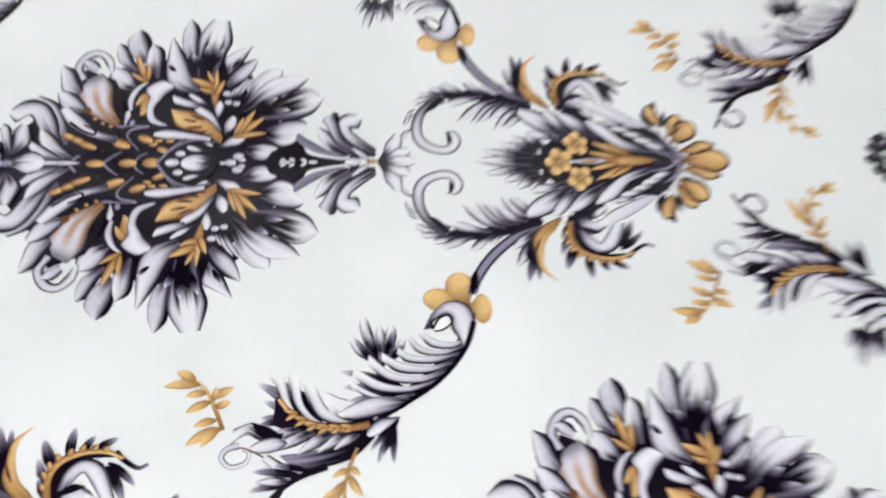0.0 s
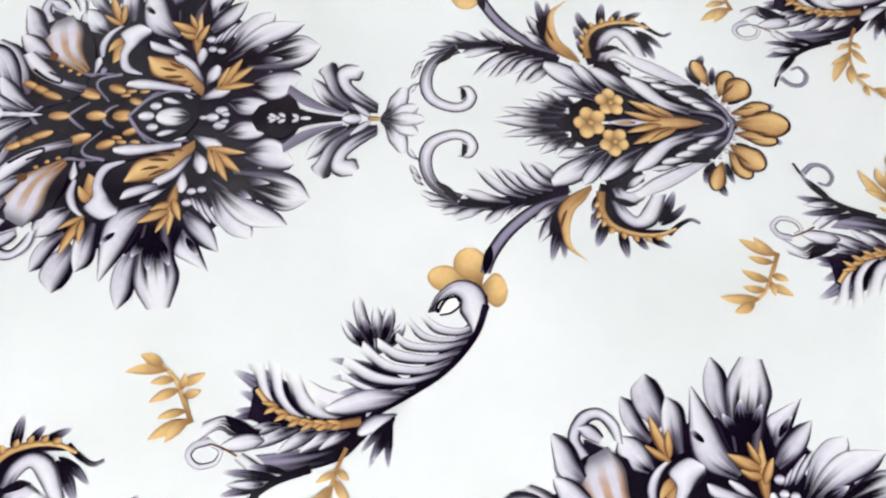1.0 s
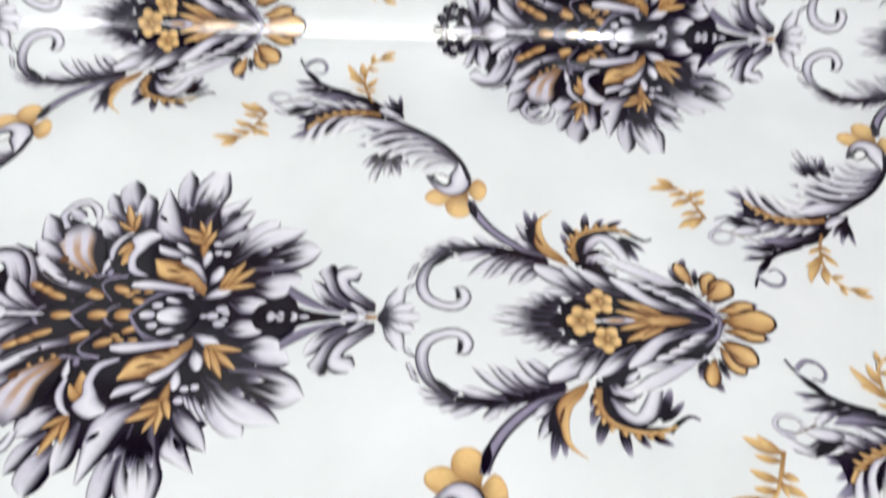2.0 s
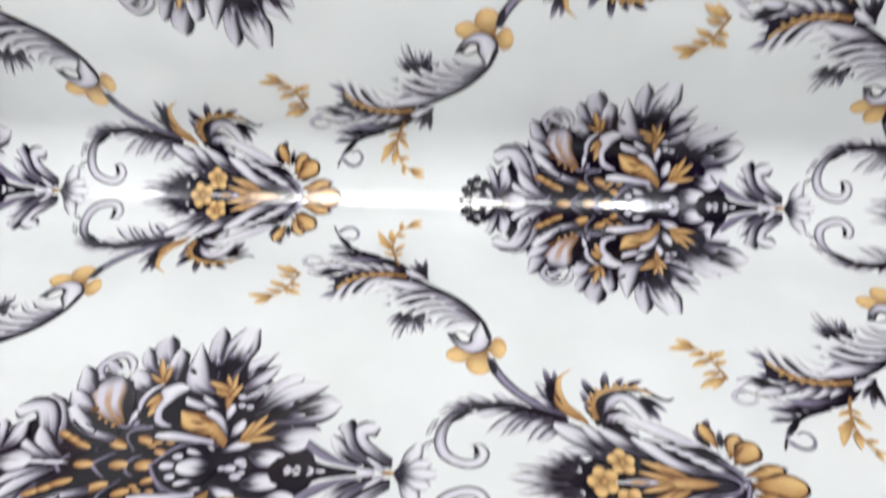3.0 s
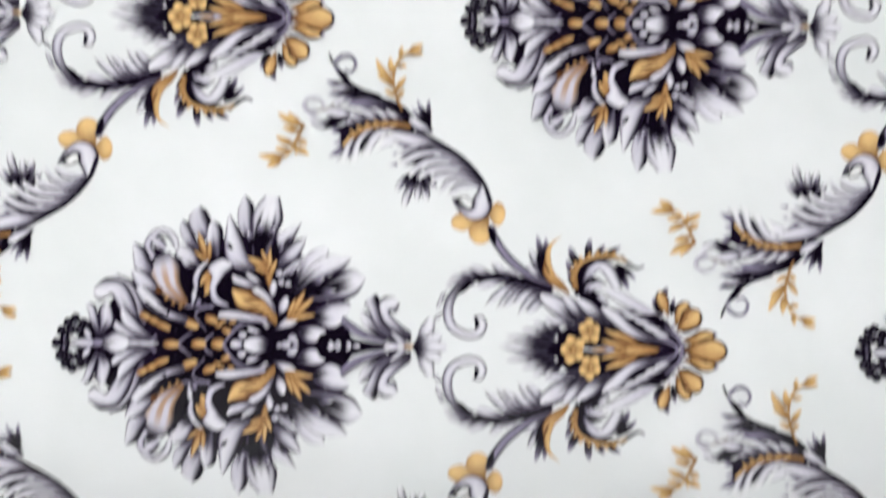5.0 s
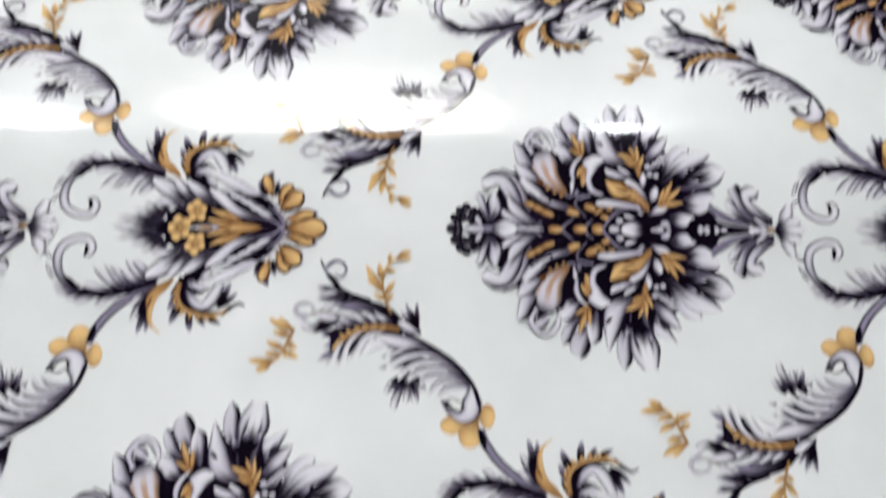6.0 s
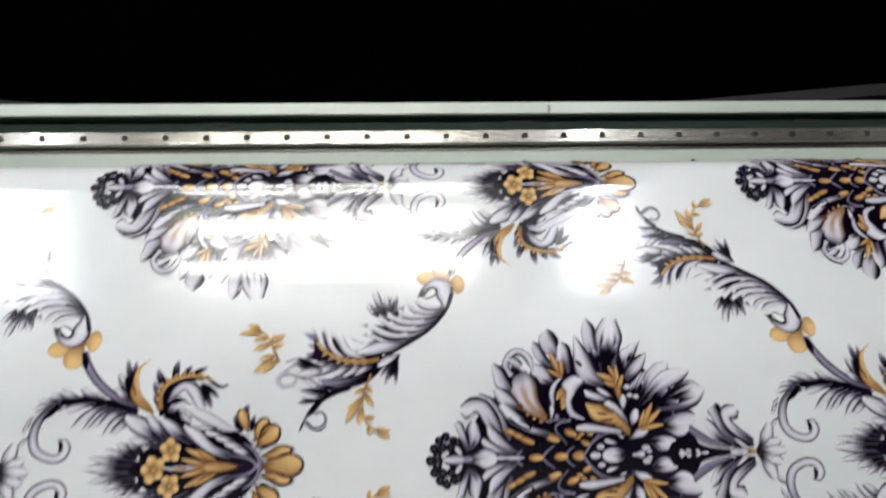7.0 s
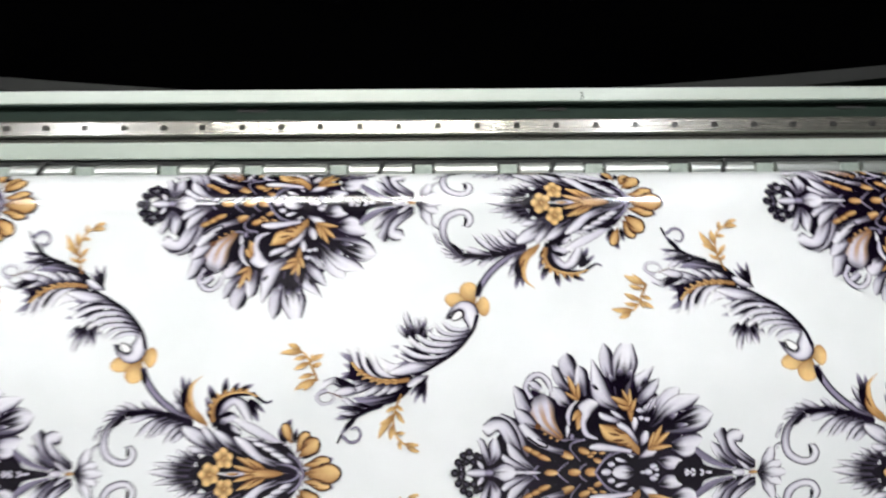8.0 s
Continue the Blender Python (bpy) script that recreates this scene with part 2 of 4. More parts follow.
def ink(kind, t, a, rnd):
    """The colour of a printed stroke at t along and a across it."""
    e = np.abs(a)
    s = a * (1 if rnd > 0.5 else -1)
    if not isinstance(kind, str):   # body, length of the dark root, width of the shade on each side
        body, root, one, two = kind
        wave = 0.05 * np.sin(a * 7 + rnd * 30) + 0.03 * np.sin(a * 19 + rnd * 70)
        if body == "g":
            c = mixc(GOLD, GOLDP, sm(0.05, 0.85, t + wave) * sm(-1.1, 0.5, -s))
            c = mixc(GOLD * 0.6, c, sm(-0.05, 0.35, t + wave))
            deep = GOLDD
        else:
            c = mixc(LILAC, LILAC, t) if body == "l" else mixc(PALE, WHITE, sm(0.1, 0.8, t + 2 * wave))
            c = mixc(c, LILAC, 0.35 * sm(0.1, 0.9, s + 3 * wave))
            deep = DARK
        if body == "s":
            wave = wave + 0.09 * np.sin(a * 13 + rnd * 50) + 0.06 * np.sin(a * 29 + rnd * 90)
        c = mixc(c, deep, 1 - sm(root - 0.06, root + 0.26, t + wave) if root else 0 * t)
        fade = 1 - 0.25 * sm(0.75, 1.0, t)
        c = mixc(c, LILAC if body != "g" else GOLD, 0.55 * fade * np.maximum(sm(1 - 5 * one, 1 - one, -a), sm(1 - 5 * two, 1 - two, a)))
        c = mixc(c, deep, fade * sm(1 - 2.4 * one, 1 - 0.7 * one, -a))
        c = mixc(c, deep, fade * sm(1 - 2.4 * two, 1 - 0.7 * two, a))
        c = mixc(c, GOLDD if body == "g" else PLUM, 0.7 * sm(0.80, 1.0, e) + 0 * t)
        return mixc(c, BARE, 0.85 * sm(0.80, 1.0, t)) if body == "f" else c
    if kind == "ragged":     # black, running out in streaks
        c = mixc(DARK, LILAC, sm(0.50, 0.88, t + 0.10 * np.sin(a * 9 + rnd * 40)))
        return mixc(c, BARE, sm(0.80, 1.0, t))
    if kind == "rim":
        return mixc(LILAC * 0.9, LILAC * 0.5, t)
    if kind == "grey":
        return mixc(LILAC * 0.85, LILAC * 0.45, sm(-0.5, 1.0, a + 0.5 * np.sin(t * 40) * np.sin(a * 9)))
    if kind == "brown":
        return mixc(GOLDD, GOLDD, t)
    if kind == "veined":     # gold veins running out into a pale leaf
        c = mixc(GOLDD, PALE, sm(0.0, 0.45, t))
        v = sm(0.25, 0.75, 0.5 + 0.5 * np.sin(a * 8 + 1.5)) * (1 - sm(0.45, 0.95, t))
        c = mixc(c, GOLD, 0.8 * v)
        return mixc(c, DARK, np.maximum(0.9 * sm(0.62, 1.0, e), 0.75 * sm(0.72, 1.0, t)))
    if kind == "petal":      # dark root, pale body, one dark flank
        c = mixc(DARK, PALE, sm(0.34, 0.80, t - 0.24 * (1 - e) + 0.07 * np.sin(a * 9 + rnd * 7) + 0.06 * np.sin(a * 23 + rnd * 40)))
        c = mixc(c, LILAC, 0.7 * sm(-0.2, 0.5, s))
        c = mixc(c, DARK, 0.95 * sm(0.25, 0.80, s) * (1 - 0.35 * t))
        return mixc(c, PLUM, 0.95 * sm(0.74, 0.98, np.maximum(e, sm(0.92, 1.0, t))))
    if kind == "dusk":       # dark for most of its length
        c = mixc(DARK, LILAC, sm(0.45, 1.0, t + 0.12 * np.sin(a * 8 + rnd * 9)) * sm(-1.0, 0.2, -s))
        return mixc(c, DARK, 0.8 * sm(0.75, 1.0, e))
    if kind == "gold":
        c = mixc(GOLDD, GOLD, sm(0.0, 0.40, t))
        c = mixc(c, GOLDP, 0.75 * sm(0.2, 0.9, t) * sm(-0.9, 0.3, -s))
        return mixc(c, GOLDD, 0.85 * sm(0.72, 1.0, e))
    if kind == "spray":      # softer gold without a rim
        c = mixc(GOLD * 0.7, GOLDP, sm(0.0, 0.8, t))
        return mixc(c, GOLD * 0.8, 0.8 * sm(0.2, 1.0, s))
    if kind == "blossom":
        c = mixc(GOLD * 0.55, GOLDP * 1.05, sm(0.0, 0.75, t))
        c = mixc(c, GOLD, 0.6 * sm(0.0, 0.9, s))
        return mixc(c, GOLD * 0.7, 0.7 * sm(0.75, 1.0, np.maximum(e, sm(0.9, 1.0, t))))
    if kind == "dark":
        return mixc(DARK, PLUM, 0.4 * sm(0.7, 1.0, t))
    if kind == "berry":
        return mixc(DARK, LILAC * 0.30, sm(0.45, 1.0, 1 - e) * sm(0.25, 0.5, t) * (1 - sm(0.5, 0.8, t)))
    if kind == "blank":      # bare film showing through
        return mixc(BARE, BARE, t)
    return mixc(PALE, PALE, t)


class Motif:
    """A motif drawn in the plane: x across the sheet, y down it, in metres."""

    def __init__(self, to_metres):
        self.to, self.items, self.rng = to_metres, [], random.Random(3)

    def put(self, line, width, kind, mirror, t):
        """line: points along the middle, already in metres; width: half widths along it."""
        d = np.gradient(line, axis=0)
        d /= np.maximum(np.linalg.norm(d, axis=1, keepdims=True), 1e-9)
        nrm = np.stack([-d[:, 1], d[:, 0]], -1)
        across = np.linspace(-1, 1, 21) if width.max() > 0.0085 else ACROSS
        grid = line[:, None, :] + nrm[:, None, :] * (width[:, None] * across[None, :])[..., None]
        self.sheets(grid, kind, np.repeat(t[:, None], len(across), 1), np.repeat(across[None, :], len(line), 0), mirror)

    def petal(self, base, tip, w, bend=0.0, kind="petal", shape="round", mirror=True):
        """A leaf or petal from base to tip, w: its half width."""
        a, b = self.to(*base), self.to(*tip)
        d = b - a
        mid = (a + b) / 2 + bend * np.array((-d[1], d[0]))
        n = max(13, int(np.linalg.norm(d) / 0.004))
        t = (1 - np.cos(np.pi * np.linspace(0, 1, n)[:, None])) / 2
        line = (1 - t) ** 2 * a + 2 * t * (1 - t) * mid + t ** 2 * b
        t = t[:, 0]
        if shape == "round":
            prof = np.sqrt(np.clip(1 - (1 - t) ** 2, 0, 1)) * np.sqrt(np.clip(1 - np.clip((t - 0.50) / 0.50, 0, 1) ** 1.8, 0, 1)) * (0.45 + 0.55 * sm(0, 0.6, t))
        elif shape == "leaf":
            prof = np.sin(np.pi * t ** 0.85) ** 0.8
        else:
            prof = np.sqrt(np.clip(1 - (2 * t - 1) ** 2, 0, 1))
        if shape == "round" and kind not in ("dark", "blossom"):
            k = len(self.items) * 1.7
            prof = prof * (1 + 0.07 * np.sin(9 * t + k) + 0.03 * np.sin(19 * t + 2 * k))
        self.put(line, np.maximum(prof * w * self.unit, 1e-5), kind, mirror, t)

    def stroke(self, pts, w0, w1, kind, mirror=True, n=None, belly=0.0):
        n = n or 6 * len(pts)
        line = spline([self.to(*p) for p in pts], n)
        t = np.linspace(0, 1, n)
        w = (w0 + (w1 - w0) * t) * (1 + belly * np.sin(np.pi * t))
        self.put(line, np.maximum(w * self.unit, 1e-5), kind, mirror, t)

    def blade(self, one, two, kind, mirror=True):
        """A leaf between two edges, each drawn from root to tip."""
        n = 16 if len(one) < 6 else 34
        a, b = (spline([self.to(*p) for p in edge], n) for edge in (one, two))
        wide = np.linalg.norm(b - a, axis=1).max()
        across = np.linspace(-1, 1, 15 if wide < 0.016 else 25)
        t = np.repeat(np.linspace(0, 1, n)[:, None], len(across), 1)
        f = (across[None, :, None] + 1) / 2
        grid = a[:, None, :] * (1 - f) + b[:, None, :] * f
        self.sheets(grid, kind, t, np.repeat(across[None, :], n, 0), mirror)

    def sheets(self, grid, kind, t, a, mirror):
        rnd = self.rng.random()
        self.items.append((grid, kind, rnd, t, a))
        if mirror:
            self.items.append((grid * np.array((1, -1)), kind, rnd, t, a))

    def disc(self, c, r, kind="berry", mirror=True):
        self.petal((c[0] - r, c[1]), (c[0] + r, c[1]), r, 0, kind, "oval", mirror)

    def rosette(self, c, r, n, kind="blossom", turn=0.0, mirror=True, core="gold", inner=0.08, w=0.46):
        for k in range(n):
            a = turn + 2 * math.pi * k / n
            self.petal((c[0] + r * inner * math.cos(a), c[1] + r * inner * math.sin(a)), (c[0] + r * math.cos(a), c[1] + r * math.sin(a)), r * w, 0, kind, "oval", mirror)
        self.disc(c, r * 0.2, core, mirror)

    def patches(self):
        """Flat patches in order, with their inks."""
        return [(grid, ink(kind, t, a, rnd)) for grid, kind, rnd, t, a in self.items]


def drawn(h):
    """Turns a drawing's own units into metres from the medallion's tip; h: the eight numbers of a perspective."""
    def to(x, y):
        x, y = x / 1000, y / 1000
        k = h[6] * x + h[7] * y + 1
        return np.array(((h[0] * x + h[1] * y + h[2]) / k, (h[3] * x + h[4] * y + h[5]) / k))
    return to


# medallion: the large flower with a cone of scales, drawn as one half and its mirror image
NEAR = drawn((0.44947, 0.00411, -0.33636, -0.00638, 0.52299, -0.10651, -0.02769, 0.37598))
med = Motif(NEAR)
med.unit = 0.00043
P_, S_, B_ = med.petal, med.stroke, med.blade
# the dark ground between the petals
B_([(-130, 203), (40, 203), (200, 205), (350, 206), (540, 208)], [(-40, 330), (60, 395), (205, 440), (330, 400), (515, 250)], "dark")
B_([(150, 330), (200, 330), (290, 330), (360, 330)], [(130, 430), (225, 450), (305, 452), (385, 400)], "dark")
B_([(330, 300), (400, 290), (450, 285)], [(350, 350), (420, 365), (470, 350)], "dark")
# outer petals
for a, b, k in [
    ([(112, 318), (85, 335), (68, 360), (66, 384)], [(116, 322), (108, 350), (92, 374), (68, 386)], ("w", 0.08, 0.10, 0.30)),
    ([(115, 366), (80, 373), (58, 395), (60, 417)], [(128, 375), (118, 397), (95, 417), (62, 421)], ("w", 0.15, 0.12, 0.22)),
    ([(112, 408), (78, 424), (56, 450), (50, 478)], [(118, 418), (95, 446), (76, 472), (53, 481)], ("w", 0.20, 0.03, 0.45)),
    ([(125, 428), (86, 455), (68, 490), (87, 516)], [(136, 448), (130, 480), (113, 505), (90, 518)], ("w", 0.10, 0.03, 0.42)),
    ([(160, 393), (134, 420), (126, 455), (130, 480)], [(174, 398), (172, 440), (160, 468), (133, 481)], ("w", 0.25, 0.02, 0.38)),
    ([(262, 358), (205, 374), (179, 412), (171, 496)], [(272, 370), (244, 410), (222, 446), (175, 498)], ("w", 0.12, 0.12, 0.28)),
    ([(236, 438), (205, 468), (194, 510), (202, 546)], [(246, 440), (242, 482), (233, 522), (206, 547)], ("w", 0.12, 0.02, 0.40)),
    ([(316, 420), (308, 448), (330, 462), (366, 479)], [(327, 402), (346, 420), (357, 446), (369, 481)], ("w", 0.12, 0.05, 0.30)),
    ([(256, 398), (240, 455), (236, 505), (258, 547)], [(300, 396), (310, 455), (318, 490), (300, 543)], ("s", 0.42, 0.05, 0.16)),
    ([(320, 386), (330, 412), (355, 436), (384, 446)], [(334, 373), (366, 393), (381, 415), (387, 446)], ("w", 0.15, 0.32, 0.15)),
    ([(372, 345), (384, 390), (408, 416), (438, 423)], [(390, 345), (422, 376), (447, 402), (446, 420)], ("w", 0.10, 0.02, 0.08)),
    ([(366, 318), (400, 372), (440, 401), (504, 402)], [(378, 318), (440, 350), (490, 374), (509, 398)], ("w", 0.20, 0.03, 0.16)),
    ([(420, 330), (478, 368), (512, 374), (546, 356)], [(412, 300), (486, 300), (530, 318), (549, 352)], ("s", 0.38, 0.02, 0.16)),
    ([(436, 262), (470, 244), (498, 252), (521, 290)], [(434, 282), (465, 299), (505, 303), (521, 292)], ("w", 0.16, 0.06, 0.14)),
]:
    B_(a, b, k)
for b, t, w in [((262, 420), (232, 455), 9), ((285, 425), (300, 470), 8), ((270, 430), (262, 478), 10), ((330, 420), (352, 452), 5), ((205, 412), (178, 432), 5), ((400, 325), (446, 352), 9), ((412, 312), (478, 325), 8)]:
    P_(b, t, w, 0.06, "ragged", "leaf")
# the curled petal with a gold leaf inside it
B_([(130, 318), (117, 345), (124, 370), (146, 387)], [(139, 320), (136, 345), (141, 368), (152, 385)], ("w", 0.0, 0.15, 0.30))
P_((160, 360), (158, 308), 13, 0.15, "gold", "leaf")
P_((163, 362), (141, 330), 8, -0.1, "gold", "leaf")
B_([(222, 283), (182, 294), (165, 325), (164, 350), (148, 370), (176, 390), (205, 381)], [(222, 289), (195, 304), (184, 325), (193, 344), (203, 356), (211, 366), (210, 373)], ("w", 0.0, 0.08, 0.22))
P_((133, 286), (129, 319), 9, 0.0, ("w", 0.0, 0.1, 0.25))
P_((147, 300), (147, 286), 7, 0.0, ("l", 0.1, 0.2, 0.2), "oval")
# the feathered gold leaf and the pale leaves below it
B_([(346, 247), (300, 271), (244, 284), (221, 320)], [(346, 264), (320, 300), (275, 319), (221, 324)], ("g", 0.0, 0.12, 0.20))
for b, t in [((300, 285), (262, 284)), ((312, 276), (275, 272)), ((285, 296), (250, 302)), ((325, 268), (295, 262)), ((300, 300), (262, 313))]:
    P_(b, t, 3.4, 0.08, "brown", "leaf")
for a, b, k in [([(339, 270), (305, 299), (276, 314), (269, 328)], [(340, 281), (316, 313), (286, 331), (271, 331)], ("w", 0.05, 0.18, 0.22)),
                ([(279, 324), (246, 329), (222, 337), (214, 352)], [(282, 336), (252, 346), (226, 354), (215, 354)], ("w", 0.05, 0.12, 0.22))]:
    B_(a, b, k)
for b, t, w, bend in [((298, 335), (249, 358), 8, 0.08), ((326, 303), (322, 342), 13, 0.05), ((348, 268), (359, 308), 16, -0.05), ((343, 240), (394, 264), 16, 0.04), ((300, 250), (330, 244), 5, 0.1)]:
    P_(b, t, w, bend, ("w", 0.14, 0.14, 0.22))
B_([(398, 234), (424, 214), (456, 216), (471, 232)], [(402, 242), (428, 250), (456, 247), (471, 235)], ("w", 0.22, 0.12, 0.14))
for x, y, r in [(389, 222, 11), (376, 209, 11), (398, 215, 7), (360, 208, 6)]:
    med.disc((x, y), r, ("w", 0.0, 0.22, 0.22))
for x, y, r in [(340, 340, 8), (358, 337, 8), (332, 360, 9)]:
    med.disc((x, y), r, ("w", 0.0, 0.22, 0.22))
for b, t, w in [((347, 352), (374, 396), 6), ((357, 352), (388, 402), 6), ((340, 350), (352, 375), 4)]:
    P_(b, t, w, 0.06, ("w", 0.1, 0.25, 0.25), "leaf")
# gold sprays
for b, t, w in [((314, 328), (298, 417), 10), ((306, 362), (267, 373), 8), ((302, 374), (244, 395), 10), ((301, 380), (276, 413), 6), ((308, 352), (320, 391), 8),
                ((366, 261), (436, 272), 8), ((382, 268), (426, 306), 9), ((378, 266), (403, 322), 9), ((370, 264), (382, 306), 6),
                ((146, 390), (104, 452), 9), ((149, 388), (140, 432), 7), ((151, 384), (104, 407), 6)]:
    P_(b, t, w, 0.06, ("g", 0.0, 0.15, 0.30), "leaf")
# the cone: black scales edged in lilac, each with a gold seed
B_([(30, 203), (130, 203), (240, 204), (330, 206)], [(60, 262), (110, 282), (220, 286), (300, 262)], "dark")
for x, y, r, q in [(140, 247, 23, 11), (188, 257, 17, 10), (232, 234, 14, 8)]:
    P_((x - r, y + 0.3 * r), (x + r, y - 0.3 * r), q, 0, ("g", 0.0, 0.12, 0.30), "oval")
for pts in [[(136, 283), (104, 279), (90, 266), (98, 248)], [(186, 285), (152, 276), (150, 260), (182, 233)], [(53, 204), (66, 220), (84, 230), (112, 233)], [(122, 206), (136, 220), (150, 230)],
            [(182, 206), (189, 219), (202, 227)], [(228, 206), (240, 226), (256, 246), (270, 256)], [(98, 282), (135, 284), (170, 286)]]:
    S_(pts, 3.0, 1.6, "rim")
for x, r, q in [(106, 19, 10), (171, 18, 11), (219, 19, 13)]:
    P_((x - r, 205), (x + r, 205.5), q, 0, ("g", 0.0, 0.14, 0.14), "oval", False)
B_([(322, 250), (270, 254), (228, 254), (201, 262)], [(322, 263), (270, 273), (228, 279), (203, 272)], ("w", 0.0, 0.25, 0.18))
for x, y in [(216, 252), (208, 244), (240, 252)]:
    P_((x - 9, y), (x + 9, y + 2), 5, 0, ("g", 0.0, 0.2, 0.3), "oval")
# heart
P_((352, 207), (226, 206), 54, 0, "dark", "leaf", False)
S_([(228, 206), (252, 238), (290, 255), (335, 250)], 2.6, 1.6, "rim")
P_((336, 207), (277, 207), 21, 0, ("s", 0.22, 0.1, 0.1), "oval", False)
P_((274, 206), (246, 206), 12, 0, ("w", 0.0, 0.2, 0.2), "oval", False)
for x, y, r in [(270, 226, 10), (297, 178, 1)]:
    med.disc((x, y), r, ("w", 0.0, 0.22, 0.22))
P_((316, 232), (279, 240), 8, 0.05, ("w", 0.1, 0.2, 0.2))
# neck and tail
B_([(440, 206), (500, 207), (560, 208), (626, 209)], [(455, 232), (496, 246), (540, 224), (626, 213)], "dark")
B_([(499, 258), (530, 236), (570, 224), (607, 219)], [(502, 272), (540, 251), (576, 233), (607, 225)], "grey")
for x, y, r in [(482, 214, 6), (499, 215, 6), (523, 214, 6), (478, 209, 4), (492, 210, 4)]:
    P_((x - r, y + 3), (x + r, y - 3), r * 0.72, 0, ("w", 0, 0.1, 0.1), "oval")
P_((532, 210), (551, 210), 4.5, 0, ("w", 0, 0.1, 0.1), "oval", False)
B_([(628, 212), (640, 222), (668, 222)], [(600, 240), (620, 250), (668, 240)], "dark")
for a, b, k in [([(612, 222), (570, 238), (548, 262), (541, 282)], [(616, 232), (586, 256), (566, 276), (545, 285)], ("w", 0.30, 0.02, 0.28)),
                ([(626, 226), (585, 252), (560, 288), (551, 300), (569, 317)], [(633, 236), (604, 262), (592, 290), (584, 314), (573, 319)], ("w", 0.22, 0.10, 0.55)),
                ([(664, 226), (620, 246), (594, 270), (584, 300), (600, 315), (624, 313)], [(668, 240), (640, 258), (619, 274), (615, 283), (630, 283), (636, 300)], ("w", 0.10, 0.16, 0.20))]:
    B_(a, b, k)
P_((657, 216), (619, 241), 7, 0.05, ("w", 0, 0.2, 0.2), "leaf")
P_((640, 211), (606, 211), 12, 0, ("w", 0, 0.14, 0.14), "oval", False)
P_((674, 216), (713, 273), 19, -0.22, ("w", 0.28, 0.12, 0.10))
P_((672, 214), (739, 238), 17, -0.08, ("w", 0.30, 0.10, 0.08))
P_((672, 211), (752, 212), 17, 0, ("w", 0.30, 0.06, 0.06), "round", False)
P_((650, 211), (674, 211), 5, 0, ("g", 0.0, 0.25, 0.25), "oval", False)
# the narrow end with its curls and berries
med.to = drawn((0.68942, -0.0923, -0.86602, 0.01839, 0.64715, -0.55474, -0.04366, 0.18766))
med.unit = 0.0006
B_([(880, 833), (840, 834), (812, 834)], [(905, 775), (860, 785), (815, 815)], "dark")
B_([(955, 770), (950, 800), (915, 820)], [(872, 745), (872, 775), (868, 800)], "dark")
B_([(960, 765), (952, 725), (935, 690)], [(900, 765), (885, 720), (890, 672)], "dark")
for a, b, k in [
    ([(948, 768), (905, 746), (886, 718), (894, 690)], [(954, 760), (938, 730), (932, 700), (914, 678)], "veined"),
    ([(885, 692), (873, 670), (884, 646), (905, 640), (925, 654), (930, 676)], [(896, 686), (886, 670), (895, 655), (905, 652), (914, 661), (921, 672)], ("w", 0.0, 0.14, 0.28)),
    ([(905, 676), (890, 670), (885, 664), (882, 662)], [(910, 668), (904, 660), (896, 656), (884, 658)], ("w", 0.0, 0.1, 0.3)),
    ([(888, 716), (865, 710), (858, 690), (855, 668)], [(893, 708), (886, 690), (876, 674), (858, 666)], ("w", 0.08, 0.06, 0.42)),
    ([(902, 747), (872, 741), (860, 722), (858, 712)], [(907, 740), (891, 720), (876, 711), (862, 709)], ("w", 0.08, 0.10, 0.25)),
    ([(886, 802), (866, 768), (846, 737), (828, 723)], [(893, 797), (882, 760), (864, 731), (836, 718)], ("w", 0.12, 0.08, 0.50)),
    ([(872, 806), (846, 778), (828, 752), (812, 764), (800, 752)], [(880, 797), (869, 760), (848, 731), (820, 725), (801, 741)], ("w", 0.12, 0.12, 0.25)),
    ([(955, 797), (912, 784), (882, 766), (866, 742)], [(956, 783), (927, 775), (907, 756), (880, 735)], ("w", 0.08, 0.14, 0.25)),
    ([(900, 826), (866, 814), (850, 796), (847, 778)], [(902, 820), (884, 800), (870, 785), (852, 774)], ("w", 0.12, 0.10, 0.32)),
    ([(890, 830), (852, 820), (838, 806), (834, 798)], [(892, 824), (868, 809), (852, 800), (838, 794)], ("w", 0.12, 0.10, 0.28)),
    ([(813, 820), (800, 796), (794, 778), (789, 772)], [(820, 816), (813, 790), (806, 772), (797, 766)], ("w", 0.15, 0.10, 0.35)),
    ([(817, 818), (814, 796), (812, 778), (820, 766)], [(824, 816), (840, 800), (838, 784), (829, 767)], ("w", 0.18, 0.20, 0.25)),
]:
    B_(a, b, k)
S_([(885, 762), (905, 776), (922, 782), (922, 775), (905, 766)], 2.2, 1.4, "dark")
for x, y, r in [(888, 786, 10), (903, 793, 10), (918, 801, 13)]:
    P_((x - r, y - 4), (x + r, y + 5), 6, 0, ("g", 0, 0.15, 0.3), "oval")
med.disc((905, 742), 6, "brown")
for x, y in [(918, 756), (930, 763), (942, 768)]:
    med.disc((x, y), 3, ("g", 0, 0.2, 0.2))
for x, r in [(893, 22), (872, 16)]:
    P_((x - r, 832), (x + r, 831), 5, 0, ("w", 0.1, 0.2, 0.2), "leaf", False)
P_((812, 833), (867, 832), 21, 0, ("s", 0.30, 0.12, 0.12), "round", False)
P_((816, 834), (772, 835), 10, 0, ("w", 0.0, 0.25, 0.25), "oval", False)
P_((804, 826), (793, 812), 6, 0, ("w", 0.0, 0.2, 0.2), "oval")
